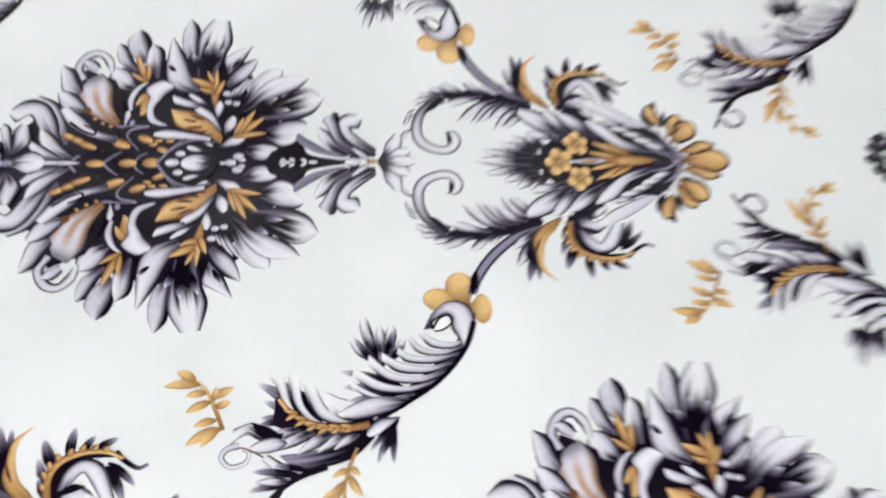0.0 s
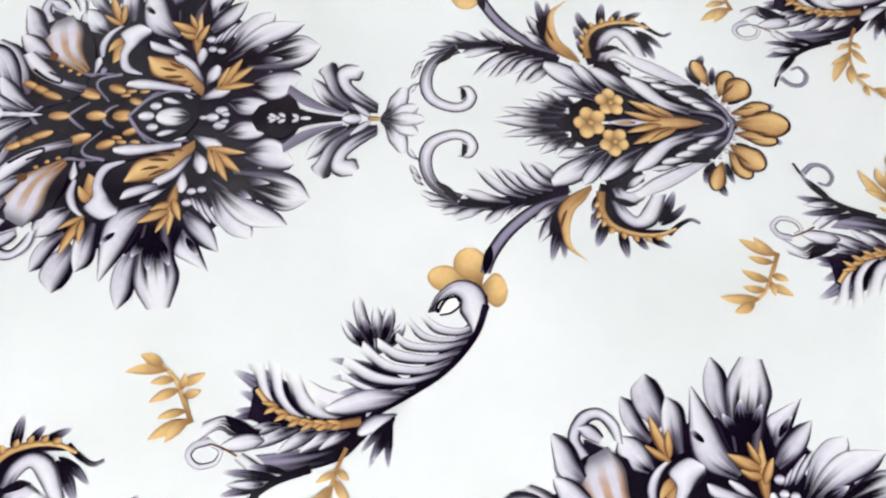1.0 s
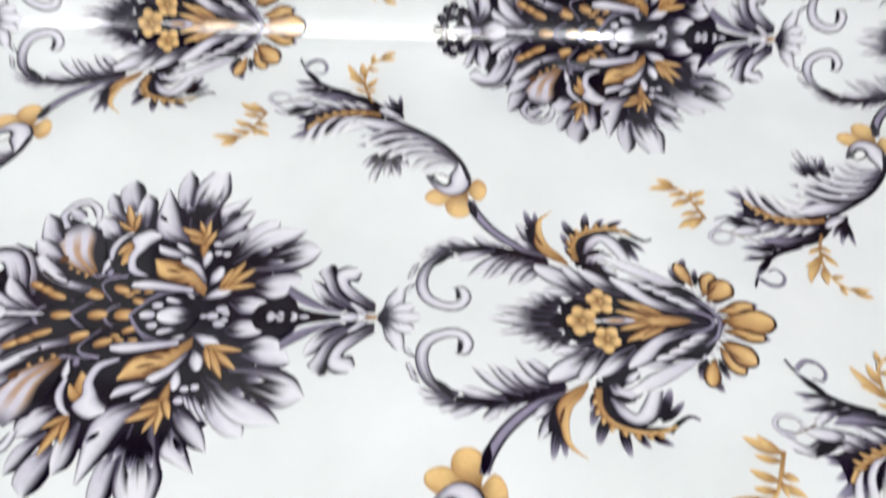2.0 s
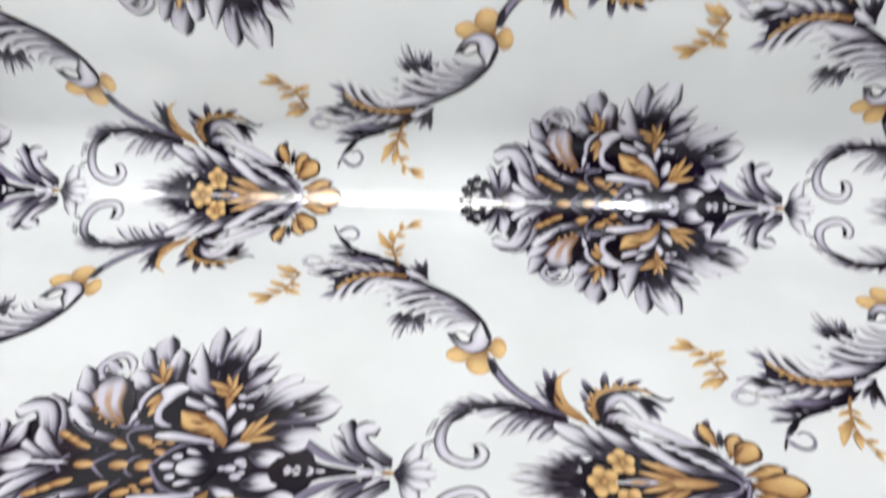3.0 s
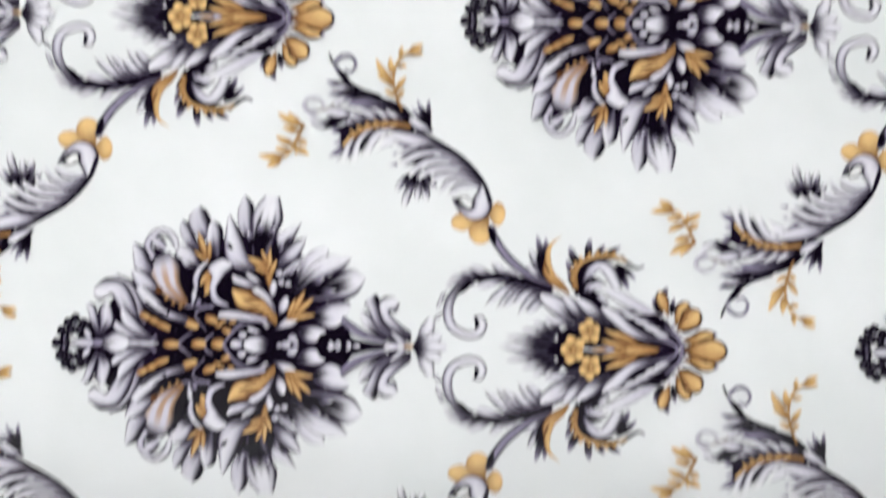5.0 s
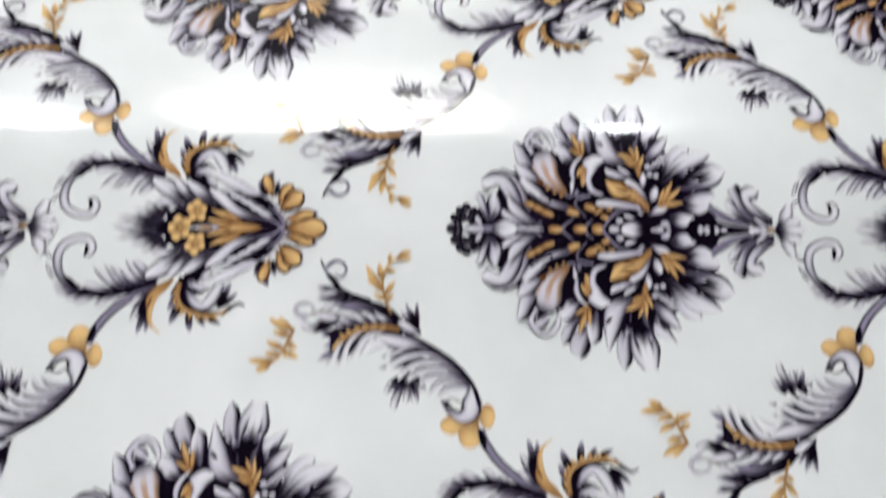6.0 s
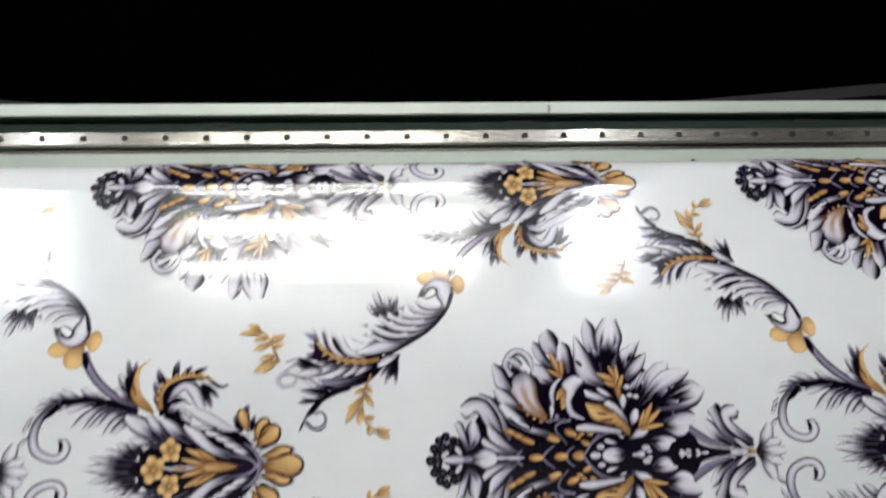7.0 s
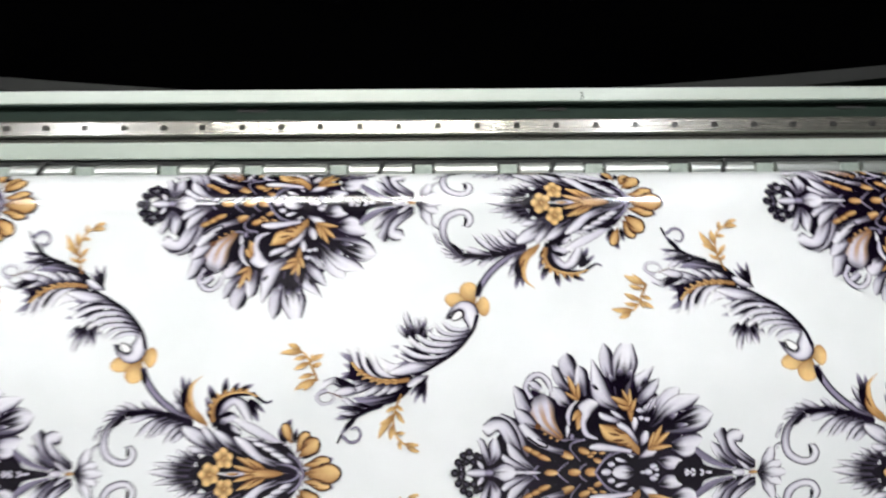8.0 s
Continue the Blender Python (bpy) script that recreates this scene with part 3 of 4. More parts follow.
P_((808, 834), (824, 833), 9, 0, ("l", 0.0, 0.3, 0.3), "oval", False)
for x, y in [(776, 794), (765, 801), (771, 813), (785, 813), (790, 801), (797, 804), (762, 825), (756, 815)]:
    med.disc((x, y), 7.5, "berry")
med.disc((750, 836), 8, "berry", False)
med.disc((764, 836), 8, "berry", False)
for x, y in [(777, 805), (762, 829)]:
    med.disc((x, y), 2.2, ("l", 0, 0.2, 0.2))

# palmette: the gold-tipped half of the repeat
pal = Motif(NEAR)
pal.unit = 0.00043
P_, S_, B_ = pal.petal, pal.stroke, pal.blade
P_((1040, 218), (925, 216), 18, 0, "ragged", "leaf", False)
P_((1030, 222), (935, 236), 9, 0.0, "ragged", "leaf")
for b, t, w, bend in [((1010, 217), (866, 210), 15, 0.0), ((1008, 230), (880, 241), 11, 0.06), ((1008, 238), (922, 258), 11, 0.08), ((1012, 244), (952, 274), 11, 0.10), ((1022, 248), (980, 278), 10, 0.10)]:
    P_(b, t, w, bend, ("f", 0.45, 0.16, 0.10), "leaf", t[1] > 212)
P_((1050, 219), (980, 217), 20, 0, "dark", "leaf", False)
B_([(1010, 219), (1080, 219), (1170, 219), (1284, 219)], [(1010, 246), (1090, 282), (1190, 275), (1288, 255)], "dark")
B_([(1060, 262), (1085, 270), (1130, 280)], [(1075, 345), (1092, 345), (1140, 322)], "dark")
# scroll with its hooks
for b, t, w in [((748, 318), (727, 291), 6), ((744, 285), (722, 263), 6), ((752, 330), (732, 308), 5)]:
    P_(b, t, w, -0.2, ("w", 0.25, 0.3, 0.1))
B_([(806, 362), (764, 337), (744, 305), (742, 270), (760, 243), (800, 229), (833, 236), (847, 260), (834, 280), (811, 277)],
   [(820, 345), (788, 332), (769, 308), (765, 280), (774, 260), (796, 249), (813, 248), (823, 254), (825, 262), (817, 266)], ("w", 0.10, 0.17, 0.17))
P_((817, 277), (817, 252), 5, 0.35, "dark", "leaf")
P_((810, 360), (770, 322), 7, 0.15, "dark", "leaf")
for b, t, w, bend in [((820, 362), (742, 338), 9, -0.12), ((822, 364), (750, 360), 8, 0.0), ((840, 367), (778, 377), 9, 0.05)]:
    P_(b, t, w, bend, ("f", 0.40, 0.10, 0.30))
# feathered leaf
B_([(812, 352), (870, 352), (930, 340), (1000, 318)], [(812, 364), (870, 374), (930, 366), (1010, 342)], "dark")
for a, b in [([(902, 362), (865, 360), (835, 356), (817, 343)], [(900, 352), (870, 345), (845, 337), (822, 335)]),
             ([(930, 354), (890, 346), (860, 325), (837, 296)], [(932, 345), (902, 334), (877, 317), (846, 298)]),
             ([(944, 349), (906, 338), (884, 318), (865, 292)], [(946, 341), (918, 328), (897, 311), (872, 293)]),
             ([(957, 346), (920, 335), (895, 315), (881, 295)], [(962, 338), (932, 324), (910, 309), (889, 296)]),
             ([(976, 341), (940, 338), (918, 322), (907, 304)], [(980, 332), (952, 324), (932, 311), (913, 302)]),
             ([(986, 333), (955, 328), (930, 305), (917, 281)], [(990, 325), (962, 314), (942, 299), (923, 282)]),
             ([(988, 325), (960, 315), (945, 300), (936, 289)], [(994, 316), (976, 302), (956, 290), (939, 286)])]:
    B_(a, b, ("f", 0.20, 0.30, 0.06))
for b, t, w, bend in [((868, 369), (800, 388), 12, 0.10), ((908, 364), (858, 397), 10, 0.08), ((930, 362), (895, 385), 7, 0.08)]:
    P_(b, t, w, bend, ("f", 0.30, 0.05, 0.35))
# stem to the blossom
B_([(1005, 343), (945, 361), (893, 400), (860, 445), (850, 482)], [(1008, 354), (962, 374), (912, 413), (882, 452), (868, 484)], ("l", 0.12, 0.30, 0.30))
P_((868, 435), (858, 486), 8, 0.0, "dark", "leaf")
# dark feathers and the gold crescent
for b, t, w, k in [((992, 360), (943, 396), 11, ("f", 0.35, 0.2, 0.2)), ((996, 370), (953, 432), 12, ("f", 0.42, 0.15, 0.3)), ((998, 385), (976, 468), 9, "ragged"), ((1000, 395), (1000, 462), 7, "ragged"), ((1004, 352), (972, 420), 9, "dark")]:
    P_(b, t, w, 0.06, k, "leaf")
B_([(1046, 328), (1004, 349), (986, 375), (991, 402), (1002, 437), (1037, 461)], [(1047, 336), (1034, 356), (1016, 375), (1008, 405), (1013, 436), (1040, 462)], ("g", 0.0, 0.16, 0.06))
P_((1003, 372), (992, 408), 3, 0.1, "brown", "leaf")
# curling leaf
for b, t, w in [((1072, 350), (1046, 412), 9), ((1078, 385), (1056, 442), 10), ((1100, 400), (1114, 462), 9), ((1140, 415), (1192, 440), 7), ((1120, 412), (1150, 445), 7), ((1060, 345), (1048, 380), 6), ((1165, 395), (1192, 336), 9), ((1168, 400), (1215, 360), 7)]:
    P_(b, t, w, 0.08, "ragged", "leaf")
S_([(1078, 330), (1072, 362), (1092, 395), (1130, 412), (1190, 412)], 17, 4, "dark")
S_([(1182, 416), (1200, 400), (1220, 390), (1238, 396)], 5, 2.5, "dusk")
S_([(1062, 340), (1064, 375), (1085, 402), (1125, 416), (1165, 417), (1196, 406)], 8, 3, ("g", 0.0, 0.1, 0.3))
for x, y, tx, ty in [(1062, 358, 1052, 368), (1064, 375, 1055, 388), (1072, 388, 1066, 403), (1085, 402, 1080, 416), (1102, 410, 1106, 424), (1122, 416, 1130, 429), (1142, 418, 1153, 429), (1160, 417, 1172, 426)]:
    P_((x, y), (tx, ty), 6, 0.1, ("g", 0.0, 0.1, 0.3), "leaf")
B_([(1078, 358), (1094, 389), (1126, 407), (1162, 396), (1178, 345)], [(1098, 356), (1111, 374), (1126, 384), (1137, 370), (1152, 346)], ("w", 0.04, 0.26, 0.10))
B_([(1078, 338), (1088, 356), (1112, 368), (1137, 356)], [(1096, 330), (1110, 341), (1130, 336), (1166, 318)], ("w", 0.10, 0.30, 0.06))
P_((1082, 352), (1128, 364), 6, 0.08, "dark", "leaf")
P_((1110, 336), (1142, 310), 8, -0.1, ("w", 0.15, 0.2, 0.1), "leaf")
# overlapping pale leaves
for a, b, k in [([(1252, 281), (1200, 298), (1150, 320), (1122, 344)], [(1252, 291), (1222, 312), (1180, 336), (1132, 352)], ("f", 0.0, 0.10, 0.02)),
                ([(1068, 264), (1012, 283), (985, 300), (974, 319)], [(1070, 278), (1047, 310), (1012, 329), (979, 332)], ("w", 0.22, 0.12, 0.18)),
                ([(1062, 254), (1024, 262), (1000, 262), (985, 275)], [(1062, 264), (1030, 276), (1005, 282), (986, 279)], ("w", 0.25, 0.20, 0.12)),
                ([(1075, 266), (1046, 290), (1029, 312), (1030, 326)], [(1084, 274), (1070, 300), (1052, 323), (1034, 329)], ("w", 0.25, 0.16, 0.18)),
                ([(1134, 262), (1092, 279), (1065, 305), (1060, 319)], [(1138, 271), (1117, 300), (1087, 319), (1064, 322)], ("w", 0.28, 0.16, 0.16)),
                ([(1222, 232), (1172, 248), (1130, 280), (1118, 303)], [(1236, 246), (1192, 263), (1162, 296), (1124, 307)], ("w", 0.10, 0.14, 0.20))]:
    B_(a, b, k)
# ribbed mouth
B_([(1150, 300), (1200, 262), (1250, 245), (1300, 219)], [(1165, 306), (1215, 290), (1262, 285), (1308, 219)], "dark")
for b, t, w in [((1204, 297), (1150, 302), 7), ((1222, 283), (1170, 290), 9), ((1243, 271), (1195, 278), 9), ((1264, 257), (1215, 266), 10), ((1280, 243), (1235, 255), 10)]:
    P_(b, t, w, 0.05, ("w", 0.22, 0.22, 0.12))
S_([(1225, 241), (1260, 237), (1279, 229), (1284, 219)], 5, 5, ("l", 0.1, 0.3, 0.3))
S_([(1262, 266), (1286, 248), (1296, 219)], 5, 5, ("l", 0.1, 0.3, 0.3))
for x, y in [(1303, 221), (1302, 233), (1298, 246), (1292, 258), (1284, 269), (1272, 279), (1259, 286)]:
    pal.disc((x, y), 4.5, ("w", 0, 0.15, 0.15))
# gold crown
for b, t, w in [((1345, 240), (1386, 256), 9), ((1330, 285), (1354, 304), 11), ((1318, 300), (1330, 320), 8), ((1266, 320), (1287, 352), 8), ((1262, 290), (1246, 330), 10), ((1350, 228), (1400, 230), 12), ((1283, 290), (1299, 330), 6), ((1300, 255), (1345, 275), 8)]:
    P_(b, t, w, 0.05, "ragged", "leaf")
for b, t, w, bend in [((1277, 288), (1264, 338), 16, 0.05), ((1288, 268), (1326, 316), 19, 0.05), ((1290, 258), (1348, 300), 26, -0.05), ((1298, 238), (1372, 252), 18, -0.05)]:
    d = (t[0] - b[0], t[1] - b[1])
    P_(b, (t[0] + 0.05 * d[0], t[1] + 0.05 * d[1]), w * 1.12, bend, "dark")
    P_(b, t, w, bend, ("g", 0.08, 0.14, 0.18))
P_((1296, 220), (1398, 221), 33, 0, "dark", "round", False)
P_((1297, 220), (1393, 221), 31, 0, ("g", 0.06, 0.10, 0.10), "round", False)
for b, t, w in [((1304, 228), (1360, 238), 2.5), ((1296, 270), (1326, 294), 2.5), ((1306, 243), (1345, 250), 2)]:
    P_(b, t, w, 0.03, "brown", "leaf")
# gold trunk and small flowers
P_((1243, 219), (1105, 218), 14, 0, ("g", 0.0, 0.2, 0.2), "leaf", False)
for b, t, w in [((1195, 228), (1120, 257), 10), ((1195, 230), (1146, 255), 7), ((1170, 222), (1108, 236), 8)]:
    P_(b, t, w, 0.06, ("g", 0.0, 0.10, 0.35), "leaf")
P_((1140, 218), (1074, 218), 9, 0, ("w", 0.0, 0.2, 0.2), "leaf", False)
P_((1125, 218), (1085, 218), 4, 0, "gold", "leaf", False)
pal.rosette((1086, 253), 26, 5, turn=0.3)
pal.rosette((1043, 218), 29, 5, turn=math.pi, mirror=False)

# feather: the curled branch that hangs from the blossom, with its sprays
FEATHER = drawn((0.43252, 0.00352, -0.32337, -0.00608, 0.48351, -0.09317, -0.02647, 0.28256))
fea = Motif(FEATHER)
fea.unit = 0.00042
P_, S_, B_ = fea.petal, fea.stroke, fea.blade
for b, t, w in [((842, 505), (756, 488), 26), ((845, 512), (898, 512), 33), ((850, 508), (818, 440), 32)]:
    P_(b, t, w, 0.04, "blossom", "round")
# lower leaf, back to front
for b, t, w in [((545, 742), (408, 652), 13), ((520, 742), (420, 690), 10), ((500, 738), (412, 725), 8), ((560, 740), (432, 640), 12), ((470, 735), (410, 740), 6)]:
    P_(b, t, w, 0.06, "ragged", "leaf")
B_([(655, 740), (600, 742), (520, 735), (450, 690)], [(650, 765), (600, 775), (520, 775), (440, 740)], "dark")
for a, b, k in [([(565, 746), (512, 736), (482, 702), (468, 640)], [(545, 748), (492, 726), (460, 690), (446, 645)], ("f", 0.30, 0.06, 0.28)),
                ([(605, 744), (542, 737), (506, 700), (500, 646)], [(592, 750), (526, 741), (486, 700), (474, 636)], ("f", 0.25, 0.06, 0.28)),
                ([(645, 734), (592, 730), (552, 705), (532, 662)], [(642, 745), (580, 744), (530, 725), (503, 656)], ("f", 0.22, 0.08, 0.28)),
                ([(700, 700), (640, 700), (585, 690), (545, 670)], [(690, 715), (650, 728), (600, 736), (560, 720)], ("f", 0.12, 0.04, 0.20))]:
    B_(a, b, k)
# barbs of the feather, sweeping out of the spine
B_([(690, 690), (760, 640), (830, 570), (862, 520)], [(650, 738), (740, 690), (820, 622), (864, 540)], "dark")
for b, t, w in [((735, 690), (575, 634), 10), ((730, 694), (580, 668), 11), ((725, 697), (590, 698), 9)]:
    P_(b, t, w, 0.10, "ragged", "leaf")
B_([(735, 680), (680, 690), (630, 672), (600, 648)], [(735, 688), (690, 700), (640, 690), (606, 672)], ("f", 0.12, 0.05, 0.28))
B_([(730, 694), (655, 688), (602, 704), (575, 722)], [(705, 712), (662, 728), (612, 736), (580, 727)], ("f", 0.10, 0.08, 0.24))
for t, w, bend in [((606, 565), 11, -0.12), ((632, 522), 13, -0.10), ((664, 540), 11, 0.06), ((690, 540), 13, 0.12), ((716, 568), 10, 0.16)]:
    P_((668, 628), t, w, bend, ("f", 0.50, 0.10, 0.26))
for b, t, w in [((655, 625), (610, 570), 6), ((660, 612), (642, 560), 6), ((675, 610), (692, 550), 6), ((690, 610), (712, 580), 6)]:
    P_(b, t, w, 0.05, "ragged", "leaf")
for a, b in [([(790, 650), (730, 668), (670, 660), (612, 628)], [(780, 664), (720, 682), (650, 677), (606, 646)]),
             ([(803, 632), (750, 648), (690, 640), (643, 603)], [(795, 648), (745, 664), (680, 657), (638, 624)]),
             ([(818, 614), (770, 628), (710, 620), (668, 598)], [(810, 630), (760, 644), (700, 640), (668, 614)]),
             ([(832, 595), (780, 608), (730, 605), (702, 588)], [(823, 612), (775, 624), (720, 620), (700, 602)]),
             ([(842, 580), (800, 597), (755, 590), (720, 556)], [(838, 594), (795, 607), (745, 602), (720, 572)]),
             ([(852, 560), (820, 580), (780, 575), (748, 553)], [(848, 577), (815, 594), (770, 590), (743, 562)])]:
    B_(a, b, ("f", 0.10, 0.06, 0.34))
# curl
B_([(756, 554), (774, 520), (805, 497), (838, 499), (859, 520), (859, 555), (846, 590), (815, 632)], [(772, 552), (786, 531), (803, 523), (815, 534), (813, 553), (826, 572), (834, 592), (814, 630)], ("w", 0.06, 0.14, 0.16))
S_([(640, 746), (720, 702), (790, 655), (840, 595), (860, 540)], 3, 6, "dark", n=40)
P_((772, 553), (796, 528), 8, -0.15, "dark", "leaf")
P_((776, 552), (812, 530), 12, 0.0, "blank", "oval")
S_([(774, 554), (788, 532), (806, 526), (814, 540), (798, 554), (778, 558)], 2.4, 1.6, "dark")
# gold vein
S_([(650, 746), (585, 754), (520, 746), (474, 718), (452, 686)], 14, 6, "dark")
S_([(640, 745), (580, 752), (520, 741), (478, 714), (456, 688)], 7, 4, ("g", 0.0, 0.1, 0.3))
for x, y in [(600, 752), (575, 752), (550, 750), (526, 744), (504, 733), (486, 720)]:
    P_((x + 8, y - 2), (x - 18, y + 12), 5, 0.1, ("g", 0.0, 0.1, 0.3), "leaf")
    P_((x + 8, y - 2), (x - 22, y - 8), 4, 0.1, ("g", 0.0, 0.1, 0.3), "leaf")
# barbs below the vein and the dark under leaf
B_([(645, 752), (600, 778), (530, 795), (452, 804)], [(650, 772), (605, 812), (540, 832), (488, 838)], "dusk")
B_([(560, 825), (510, 836), (470, 825), (430, 800)], [(545, 832), (500, 848), (450, 840), (415, 812)], ("w", 0.10, 0.25, 0.06))
for b, t, w in [((600, 762), (530, 800), 10), ((565, 762), (490, 802), 11), ((530, 758), (440, 795), 11), ((500, 752), (425, 772), 9), ((620, 765), (565, 795), 8)]:
    P_(b, t, w, 0.08, ("w", 0.30, 0.28, 0.06), "leaf")
P_((704, 732), (634, 768), 15, 0.12, ("w", 0.10, 0.08, 0.28))
B_([(465, 758), (425, 754), (400, 735), (362, 746)], [(455, 772), (412, 771), (386, 760), (340, 788)], ("s", 0.55, 0.1, 0.1))
P_((455, 762), (398, 734), 7, -0.1, "dark", "leaf")
S_([(372, 780), (345, 788), (334, 806), (350, 824), (380, 818), (391, 798), (378, 787)], 6, 3, ("w", 0.0, 0.2, 0.06))
P_((470, 778), (385, 792), 13, 0.05, ("w", 0.05, 0.1, 0.1), "leaf")
S_([(420, 806), (395, 792), (372, 784)], 1.5, 1.2, "brown")
# twig
for b, t, w in [((700, 735), (652, 832), 7), ((694, 748), (688, 832), 6), ((700, 740), (636, 804), 6), ((690, 770), (660, 815), 5)]:
    P_(b, t, w, 0.08, "ragged", "leaf")
# gold spray beside the leaf
S_([(340, 748), (326, 705), (306, 662), (262, 634)], 4, 2.5, "spray")
for b, t, w in [((300, 655), (224, 658), 9), ((290, 648), (252, 628), 9), ((312, 672), (268, 678), 7), ((320, 690), (266, 712), 8), ((318, 680), (366, 660), 8), ((325, 700), (358, 690), 7), ((322, 690), (330, 660), 6),
                ((338, 745), (262, 778), 10), ((336, 742), (292, 782), 8), ((330, 728), (280, 740), 7)]:
    P_(b, t, w, 0.1, "spray", "leaf")
# the tail, its ring and the hanging gold spray
fea.to = drawn((0.71241, -0.02205, -0.49961, 0.01751, 0.772, -0.26846, -0.04377, 0.2784))
fea.unit = 0.0006
S_([(612, 712), (575, 727), (548, 748), (534, 768), (524, 790)], 4.5, 1.5, "dark")
for b, t, w in [((585, 725), (518, 720), 5), ((572, 732), (516, 744), 5), ((560, 742), (528, 775), 4), ((590, 718), (545, 712), 4)]:
    P_(b, t, w, 0.06, "ragged", "leaf")
P_((566, 730), (525, 732), 5, 0.0, ("w", 0.2, 0.2, 0.1), "leaf")
S_([(534, 775), (548, 786), (563, 783), (570, 769), (562, 757), (550, 761)], 3.5, 1.6, ("l", 0.0, 0.25, 0.1))
S_([(648, 690), (638, 715), (633, 745), (642, 775), (664, 791), (682, 799)], 2.2, 2.2, "spray")
for b, t, w in [((636, 728), (604, 778), 7), ((634, 748), (628, 780), 6), ((634, 738), (606, 750), 4), ((638, 722), (655, 746), 5), ((640, 715), (618, 726), 4), ((638, 765), (656, 764), 4), ((645, 780), (648, 798), 4), ((655, 786), (684, 786), 5), ((660, 790), (684, 800), 5), ((640, 712), (652, 722), 4)]:
    P_(b, t, w, 0.1, "spray", "leaf")


LIFT, STEP = 0.00012, 0.000007
DROP = -0.0018  # the print lies a little higher than its rows


def print_motif(name, motif, col, row):
    """One repeat of a motif, laid on the sheet."""
    u0 = (col + (0.5 if row % 2 else 0.0)) * PERIOD
    pts, cols = [], []
    for k, (p, c) in enumerate(motif.patches()):
        u, s = p[..., 0] + u0, p[..., 1] + row * ROW + DROP
        if u.max() > SHEET - 0.002 or u.min() < -SHEET + 0.002 or s.min() < S0 + 0.002 or s.max() > S1 - 0.01:
            continue
        pts.append(on_sheet(u, s, LIFT + STEP * k))
        cols.append(c)
    if pts:
        ob = grid_mesh(name, pts, M_INK, cols)
        ob.parent = sheet
        tagged(ob, kind="stuff")


for row in range(0, 6):
    for col in (-2, -1, 0, 1):
        print_motif("printed_feather", fea, col, row)
        print_motif("printed_medallion", med, col, row)
        print_motif("printed_palmette", pal, col, row)

# ---------------------------------------------------------------- the printer
RAIL_Y, RAIL_Z, PITCH = 0.207, 1.1470, 0.0618
X0, X1 = -1.35, 1.35
printer = empty("wide_format_printer", "wide inkjet printer with pale green beam and steel rail", "printer")
strip_top = part("beam_upper_strip", prism(bmesh.new(), [(RAIL_Y - 0.0030, RAIL_Z + 0.0430), (RAIL_Y - 0.0020, RAIL_Z + 0.0415), (RAIL_Y + 0.03, RAIL_Z + 0.0415), (RAIL_Y + 0.03, RAIL_Z + 0.063), (RAIL_Y, RAIL_Z + 0.063), (RAIL_Y - 0.0012, RAIL_Z + 0.0622)], X0, X1), M_PAINT, printer, "pale green painted strip")
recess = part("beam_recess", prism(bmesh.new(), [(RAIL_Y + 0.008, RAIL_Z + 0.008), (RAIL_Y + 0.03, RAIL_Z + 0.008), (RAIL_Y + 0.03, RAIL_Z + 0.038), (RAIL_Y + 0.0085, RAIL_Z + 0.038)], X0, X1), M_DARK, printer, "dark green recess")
# dark filler added below the upper strip, its colour standing for the shade there
part("lip_shade_filler", boxed(X0, X1, RAIL_Y - 0.0012, RAIL_Y + 0.03, RAIL_Z + 0.0385, RAIL_Z + 0.0412), M_DARK, printer, "dark filler painted for the shade under the strip")
for k in range(-2, 3):
    x = -0.302 + 0.478 * k
    part("slot", boxed(x - 0.024, x + 0.024, RAIL_Y + 0.0072, RAIL_Y + 0.012, RAIL_Z + 0.029, RAIL_Z + 0.036, bevel=0.0015), M_RUBBER, recess)
# guide rail, its leaning face ground in fine ribs
prof = [(RAIL_Y + 0.012, RAIL_Z + 0.0135), (RAIL_Y - 0.003, RAIL_Z + 0.0135), (RAIL_Y - 0.006, RAIL_Z + 0.012)]
for k in range(61):
    z = 0.0105 - 0.021 * k / 60
    prof.append((RAIL_Y - 0.0088 + 0.122 * z - 0.00006 * math.cos(2 * math.pi * 5 * k / 60), RAIL_Z + z))
prof += [(RAIL_Y - 0.005, RAIL_Z - 0.0125), (RAIL_Y - 0.001, RAIL_Z - 0.0135), (RAIL_Y - 0.001, RAIL_Z - 0.0205), (RAIL_Y + 0.012, RAIL_Z - 0.0205)]
rail = part("guide_rail", prism(bmesh.new(), prof, X0, X1), M_STEEL, printer, "ground steel guide rail")
hole_mesh = None
for k in range(-21, 22):
    if hole_mesh is None:
        hole = part("screw_hole", rod(bmesh.new(), (0, -0.0006, 0), (0, 0.004, 0), 0.0048, 16), M_RUBBER, rail)
        hole_mesh = hole.data
    else:
        hole = new("screw_hole", hole_mesh)
        hole.parent = rail
    hole.location = (-0.0046 + PITCH * k, RAIL_Y - 0.0104, RAIL_Z)
part("beam_lower_strip", boxed(X0, X1, RAIL_Y - 0.002, RAIL_Y + 0.03, RAIL_Z - 0.048, RAIL_Z - 0.0215, bevel=0.002), M_PAINT, printer, "pale green painted strip")
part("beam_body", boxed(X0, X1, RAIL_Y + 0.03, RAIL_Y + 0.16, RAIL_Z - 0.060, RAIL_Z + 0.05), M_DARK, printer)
# solid black block painted in for the shade between lower strip and film
part("gap_shade_filler", boxed(X0, X1, RAIL_Y + 0.004, RAIL_Y + 0.03, RAIL_Z - 0.066, RAIL_Z - 0.0485), M_RUBBER, printer)
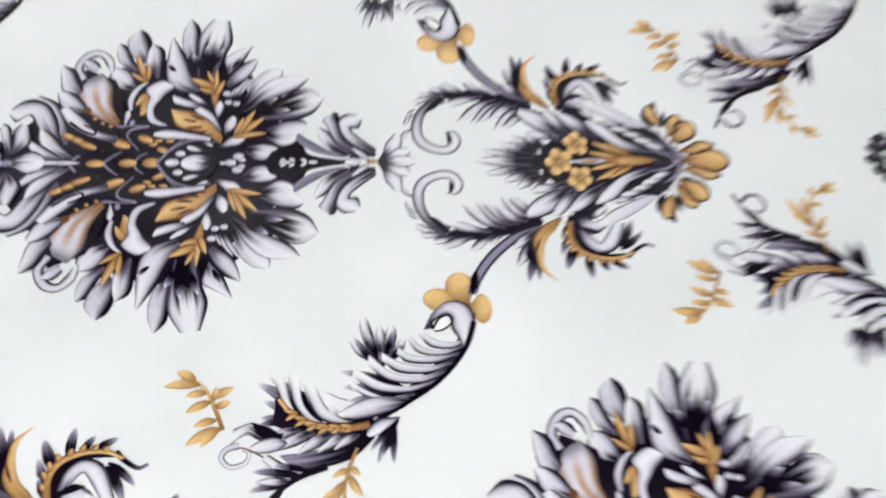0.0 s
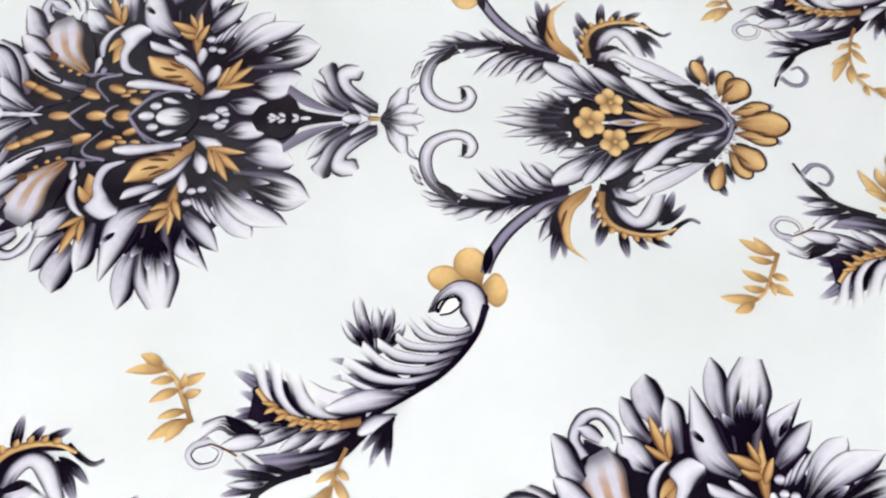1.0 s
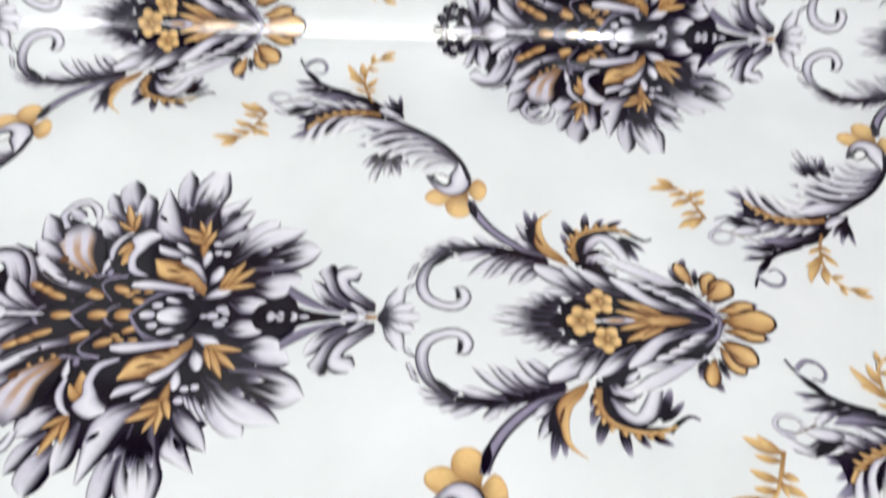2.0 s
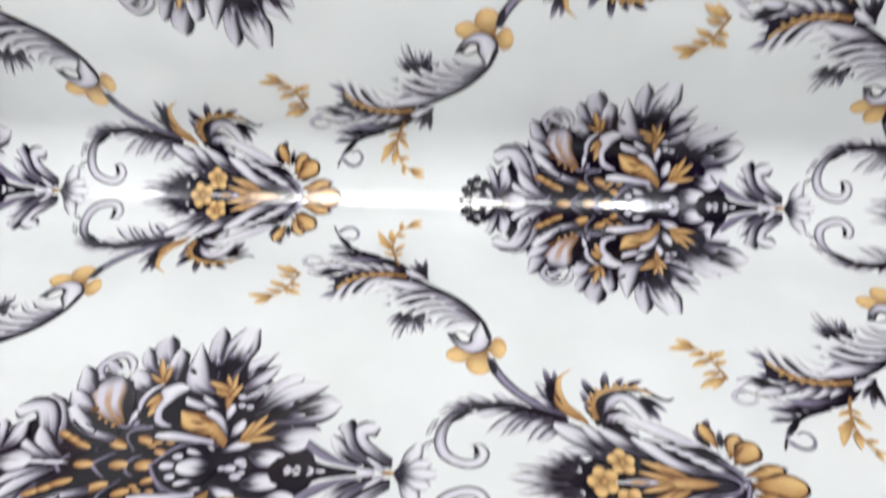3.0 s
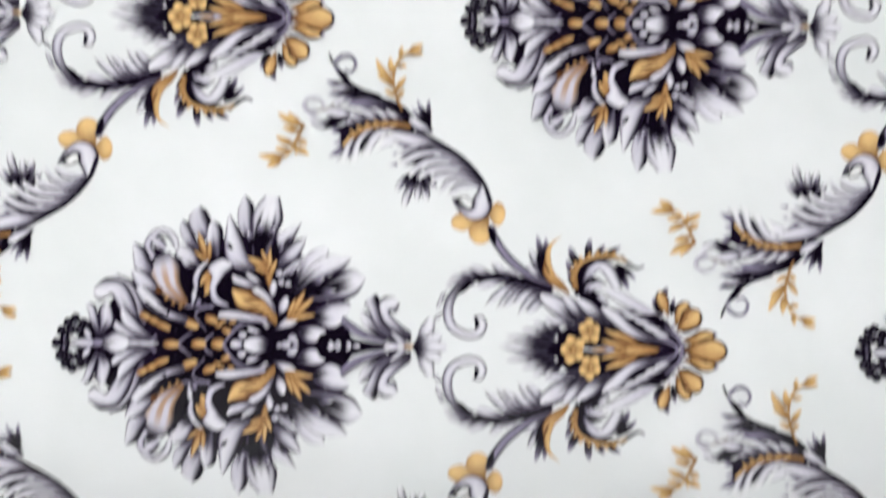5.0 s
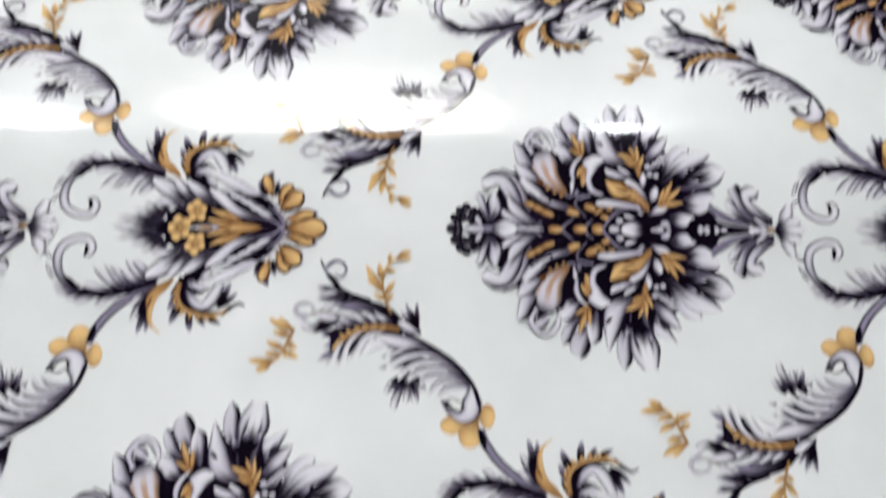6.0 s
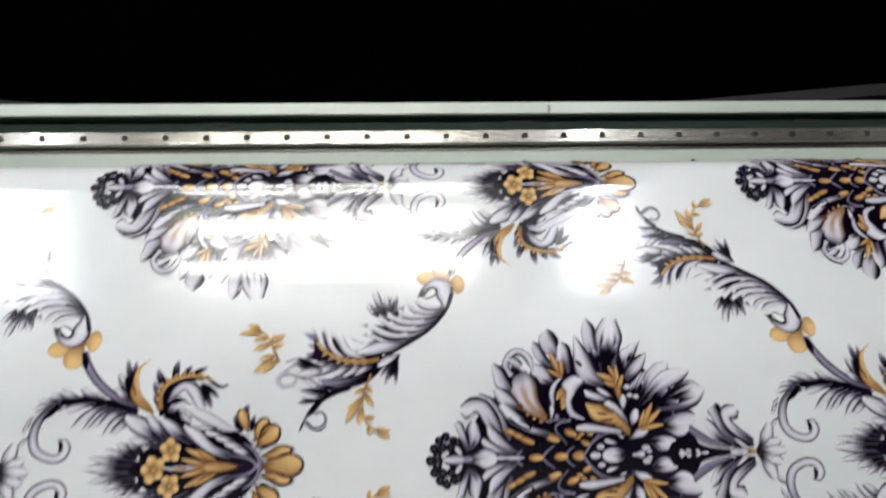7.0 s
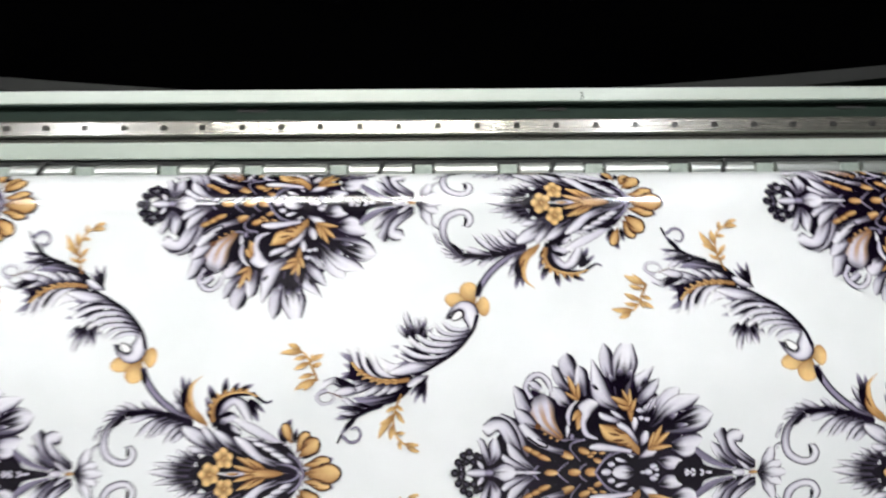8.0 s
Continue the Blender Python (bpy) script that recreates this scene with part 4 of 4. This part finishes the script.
# the scale figure on the upper strip
fig = bpy.data.curves.new("figure", "FONT")
fig.body, fig.size, fig.extrude = "3", 0.016, 0.0002
tmp = new("figure_text", fig)
fig_mesh = bpy.data.meshes.new_from_object(tmp.evaluated_get(bpy.context.evaluated_depsgraph_get()))
bpy.data.objects.remove(tmp)
fig_mesh.materials.append(M_RUBBER)
digit = new("figure", fig_mesh)
digit.parent = strip_top
digit.matrix_basis = pose(0.219, RAIL_Y - 0.0032, RAIL_Z + 0.044, 90, 0, 0)
# platen under the film
ROLL_Y = 0.150
film_z = float(np.interp(-ROLL_Y, -prof_y[:400], prof_z[:400]))
plat = [(p, q) for p, q in zip(prof_y[::6] + 0.004 * np.sin(lean[::6]), prof_z[::6] - 0.004 * np.cos(lean[::6])) if q > 0.993 - 0.215]
plat = plat + [(plat[-1][0] + 0.25, plat[-1][1])]
part("platen", prism(bmesh.new(), plat, X0, X1), M_ALU, printer, "curved aluminium platen")
part("cabinet", boxed(X0, X1, 0.03, 0.42, 0.60, 0.775, bevel=0.01), M_GREY, printer)
for x in (-1.2, 1.2):
    part("leg", boxed(x - 0.05, x + 0.05, 0.15, 0.33, 0.0, 0.605, bevel=0.006), M_GREY, printer)
# added panel that blocks the view behind the beam and stands for unlit darkness
part("dark_backdrop", boxed(X0, X1, RAIL_Y + 0.17, RAIL_Y + 0.19, RAIL_Z - 0.1, RAIL_Z + 0.75, bevel=0.004), M_BLACK, printer, "near-black panel added for the unlit dark behind the beam")
# pinch rollers in their brackets
for k in range(-7, 14):
    x = -0.530 + 0.126 * k
    br = part("roller_bracket", boxed(x - 0.013, x + 0.013, ROLL_Y - 0.009, RAIL_Y + 0.02, film_z + 0.002, film_z + 0.024, bevel=0.002), M_BRACKET, printer)
    bm = rod(bmesh.new(), (x + 0.017, ROLL_Y, film_z + 0.0140), (x + 0.109, ROLL_Y, film_z + 0.0140), 0.0130, 24)
    part("pinch_roller", bm, M_ALU, br, "bright metal pinch roller", smooth=False)
    rod_bm = rod(bmesh.new(), (x + 0.009, ROLL_Y, film_z + 0.0140), (x + 0.118, ROLL_Y, film_z + 0.0140), 0.005, 10)
    part("axle", rod_bm, M_STEEL, br)
    if k % 2:
        bm = bmesh.new()
        rod(bm, (x + 0.061, ROLL_Y - 0.015, film_z + 0.010), (x + 0.068, ROLL_Y - 0.010, film_z + 0.030), 0.0036, 8)
        rod(bm, (x + 0.068, ROLL_Y - 0.010, film_z + 0.029), (x + 0.068, RAIL_Y + 0.006, film_z + 0.034), 0.0034, 8)
        part("spring_hook", bm, M_RUBBER, br, "dark spring hook")
# slack dark belt behind the beam
bm = bmesh.new()
n = 40
rings = []
for i in range(n + 1):
    x = -1.32 + 2.64 * i / n
    z = RAIL_Z + 0.060 + 0.050 * min(1.2, (abs(x + 0.06) / 0.80) ** 1.5)
    rings.append([bm.verts.new((x, RAIL_Y + 0.085 + dy, z + dz)) for dy, dz in ((-0.02, -0.012), (-0.02, 0.010), (0.02, 0.014), (0.02, -0.012))])
for a, b in zip(rings, rings[1:]):
    for j in range(4):
        bm.faces.new((a[j], a[(j + 1) % 4], b[(j + 1) % 4], b[j]))
part("cable_belt", bm, M_BELT, printer, "slack dark grey cable belt")

# ---------------------------------------------------------------- the print carriage
CX, CY, CZ = 0.800, 0.055, film_z + 0.004
car = empty("print_carriage", "open print carriage with white cover and dark ink dampers", "print carriage")
car.location = (CX, CY, CZ)
plate = boxed(0.0, 0.012, 0.0, 0.13, 0.004, 0.165, bevel=0.002)
box(plate, 0.0, 0.05, 0.0, 0.012, 0.004, 0.165, bevel=0.002)
part("side_plate", plate, M_GREY, car, "grey metal side plate")
part("base_plate", boxed(0.05, 0.42, 0.0, 0.13, 0.0, 0.012, bevel=0.002), M_RED, car, "brown base plate")
part("top_cover", boxed(0.03, 0.42, -0.005, 0.14, 0.185, 0.226, bevel=0.004), M_WHITE, car, "white plastic cover")
part("red_block", boxed(0.012, 0.05, 0.02, 0.10, 0.165, 0.200, bevel=0.004), M_RED, car, "red-brown plastic block")
part("back_plate", boxed(0.012, 0.42, 0.118, 0.130, 0.012, 0.185), M_GREY, car)
for k in range(3):
    x = 0.08 + 0.085 * k
    d = part("ink_damper", boxed(x, x + 0.07, 0.012, 0.09, 0.015, 0.105, bevel=0.006), M_RUBBER, car, "dark ink damper")
    part("damper_cap", boxed(x + 0.004, x + 0.066, 0.01, 0.088, 0.105, 0.135, bevel=0.004), M_WHITE, d, "pale damper cap")
    part("fitting", rod(bmesh.new(), (x + 0.035, 0.05, 0.135), (x + 0.035, 0.05, 0.160), 0.010, 14), M_STEEL, d)
part("side_block", boxed(0.35, 0.40, 0.0, 0.1, 0.012, 0.15, bevel=0.005), M_RED, car, "red-brown plastic block")
cab = bpy.data.curves.new("cable", "CURVE")
cab.dimensions, cab.bevel_depth = "3D", 0.004
sp = cab.splines.new("BEZIER")
sp.bezier_points.add(2)
for p, co in zip(sp.bezier_points, ((0.20, 0.03, 0.150), (0.30, 0.01, 0.165), (0.42, 0.02, 0.150))):
    p.co, p.handle_left_type, p.handle_right_type = co, "AUTO", "AUTO"
cab.materials.append(M_YELLOW)
wire = new("cable", cab)
wire.parent = car
tagged(wire, "yellow cable")
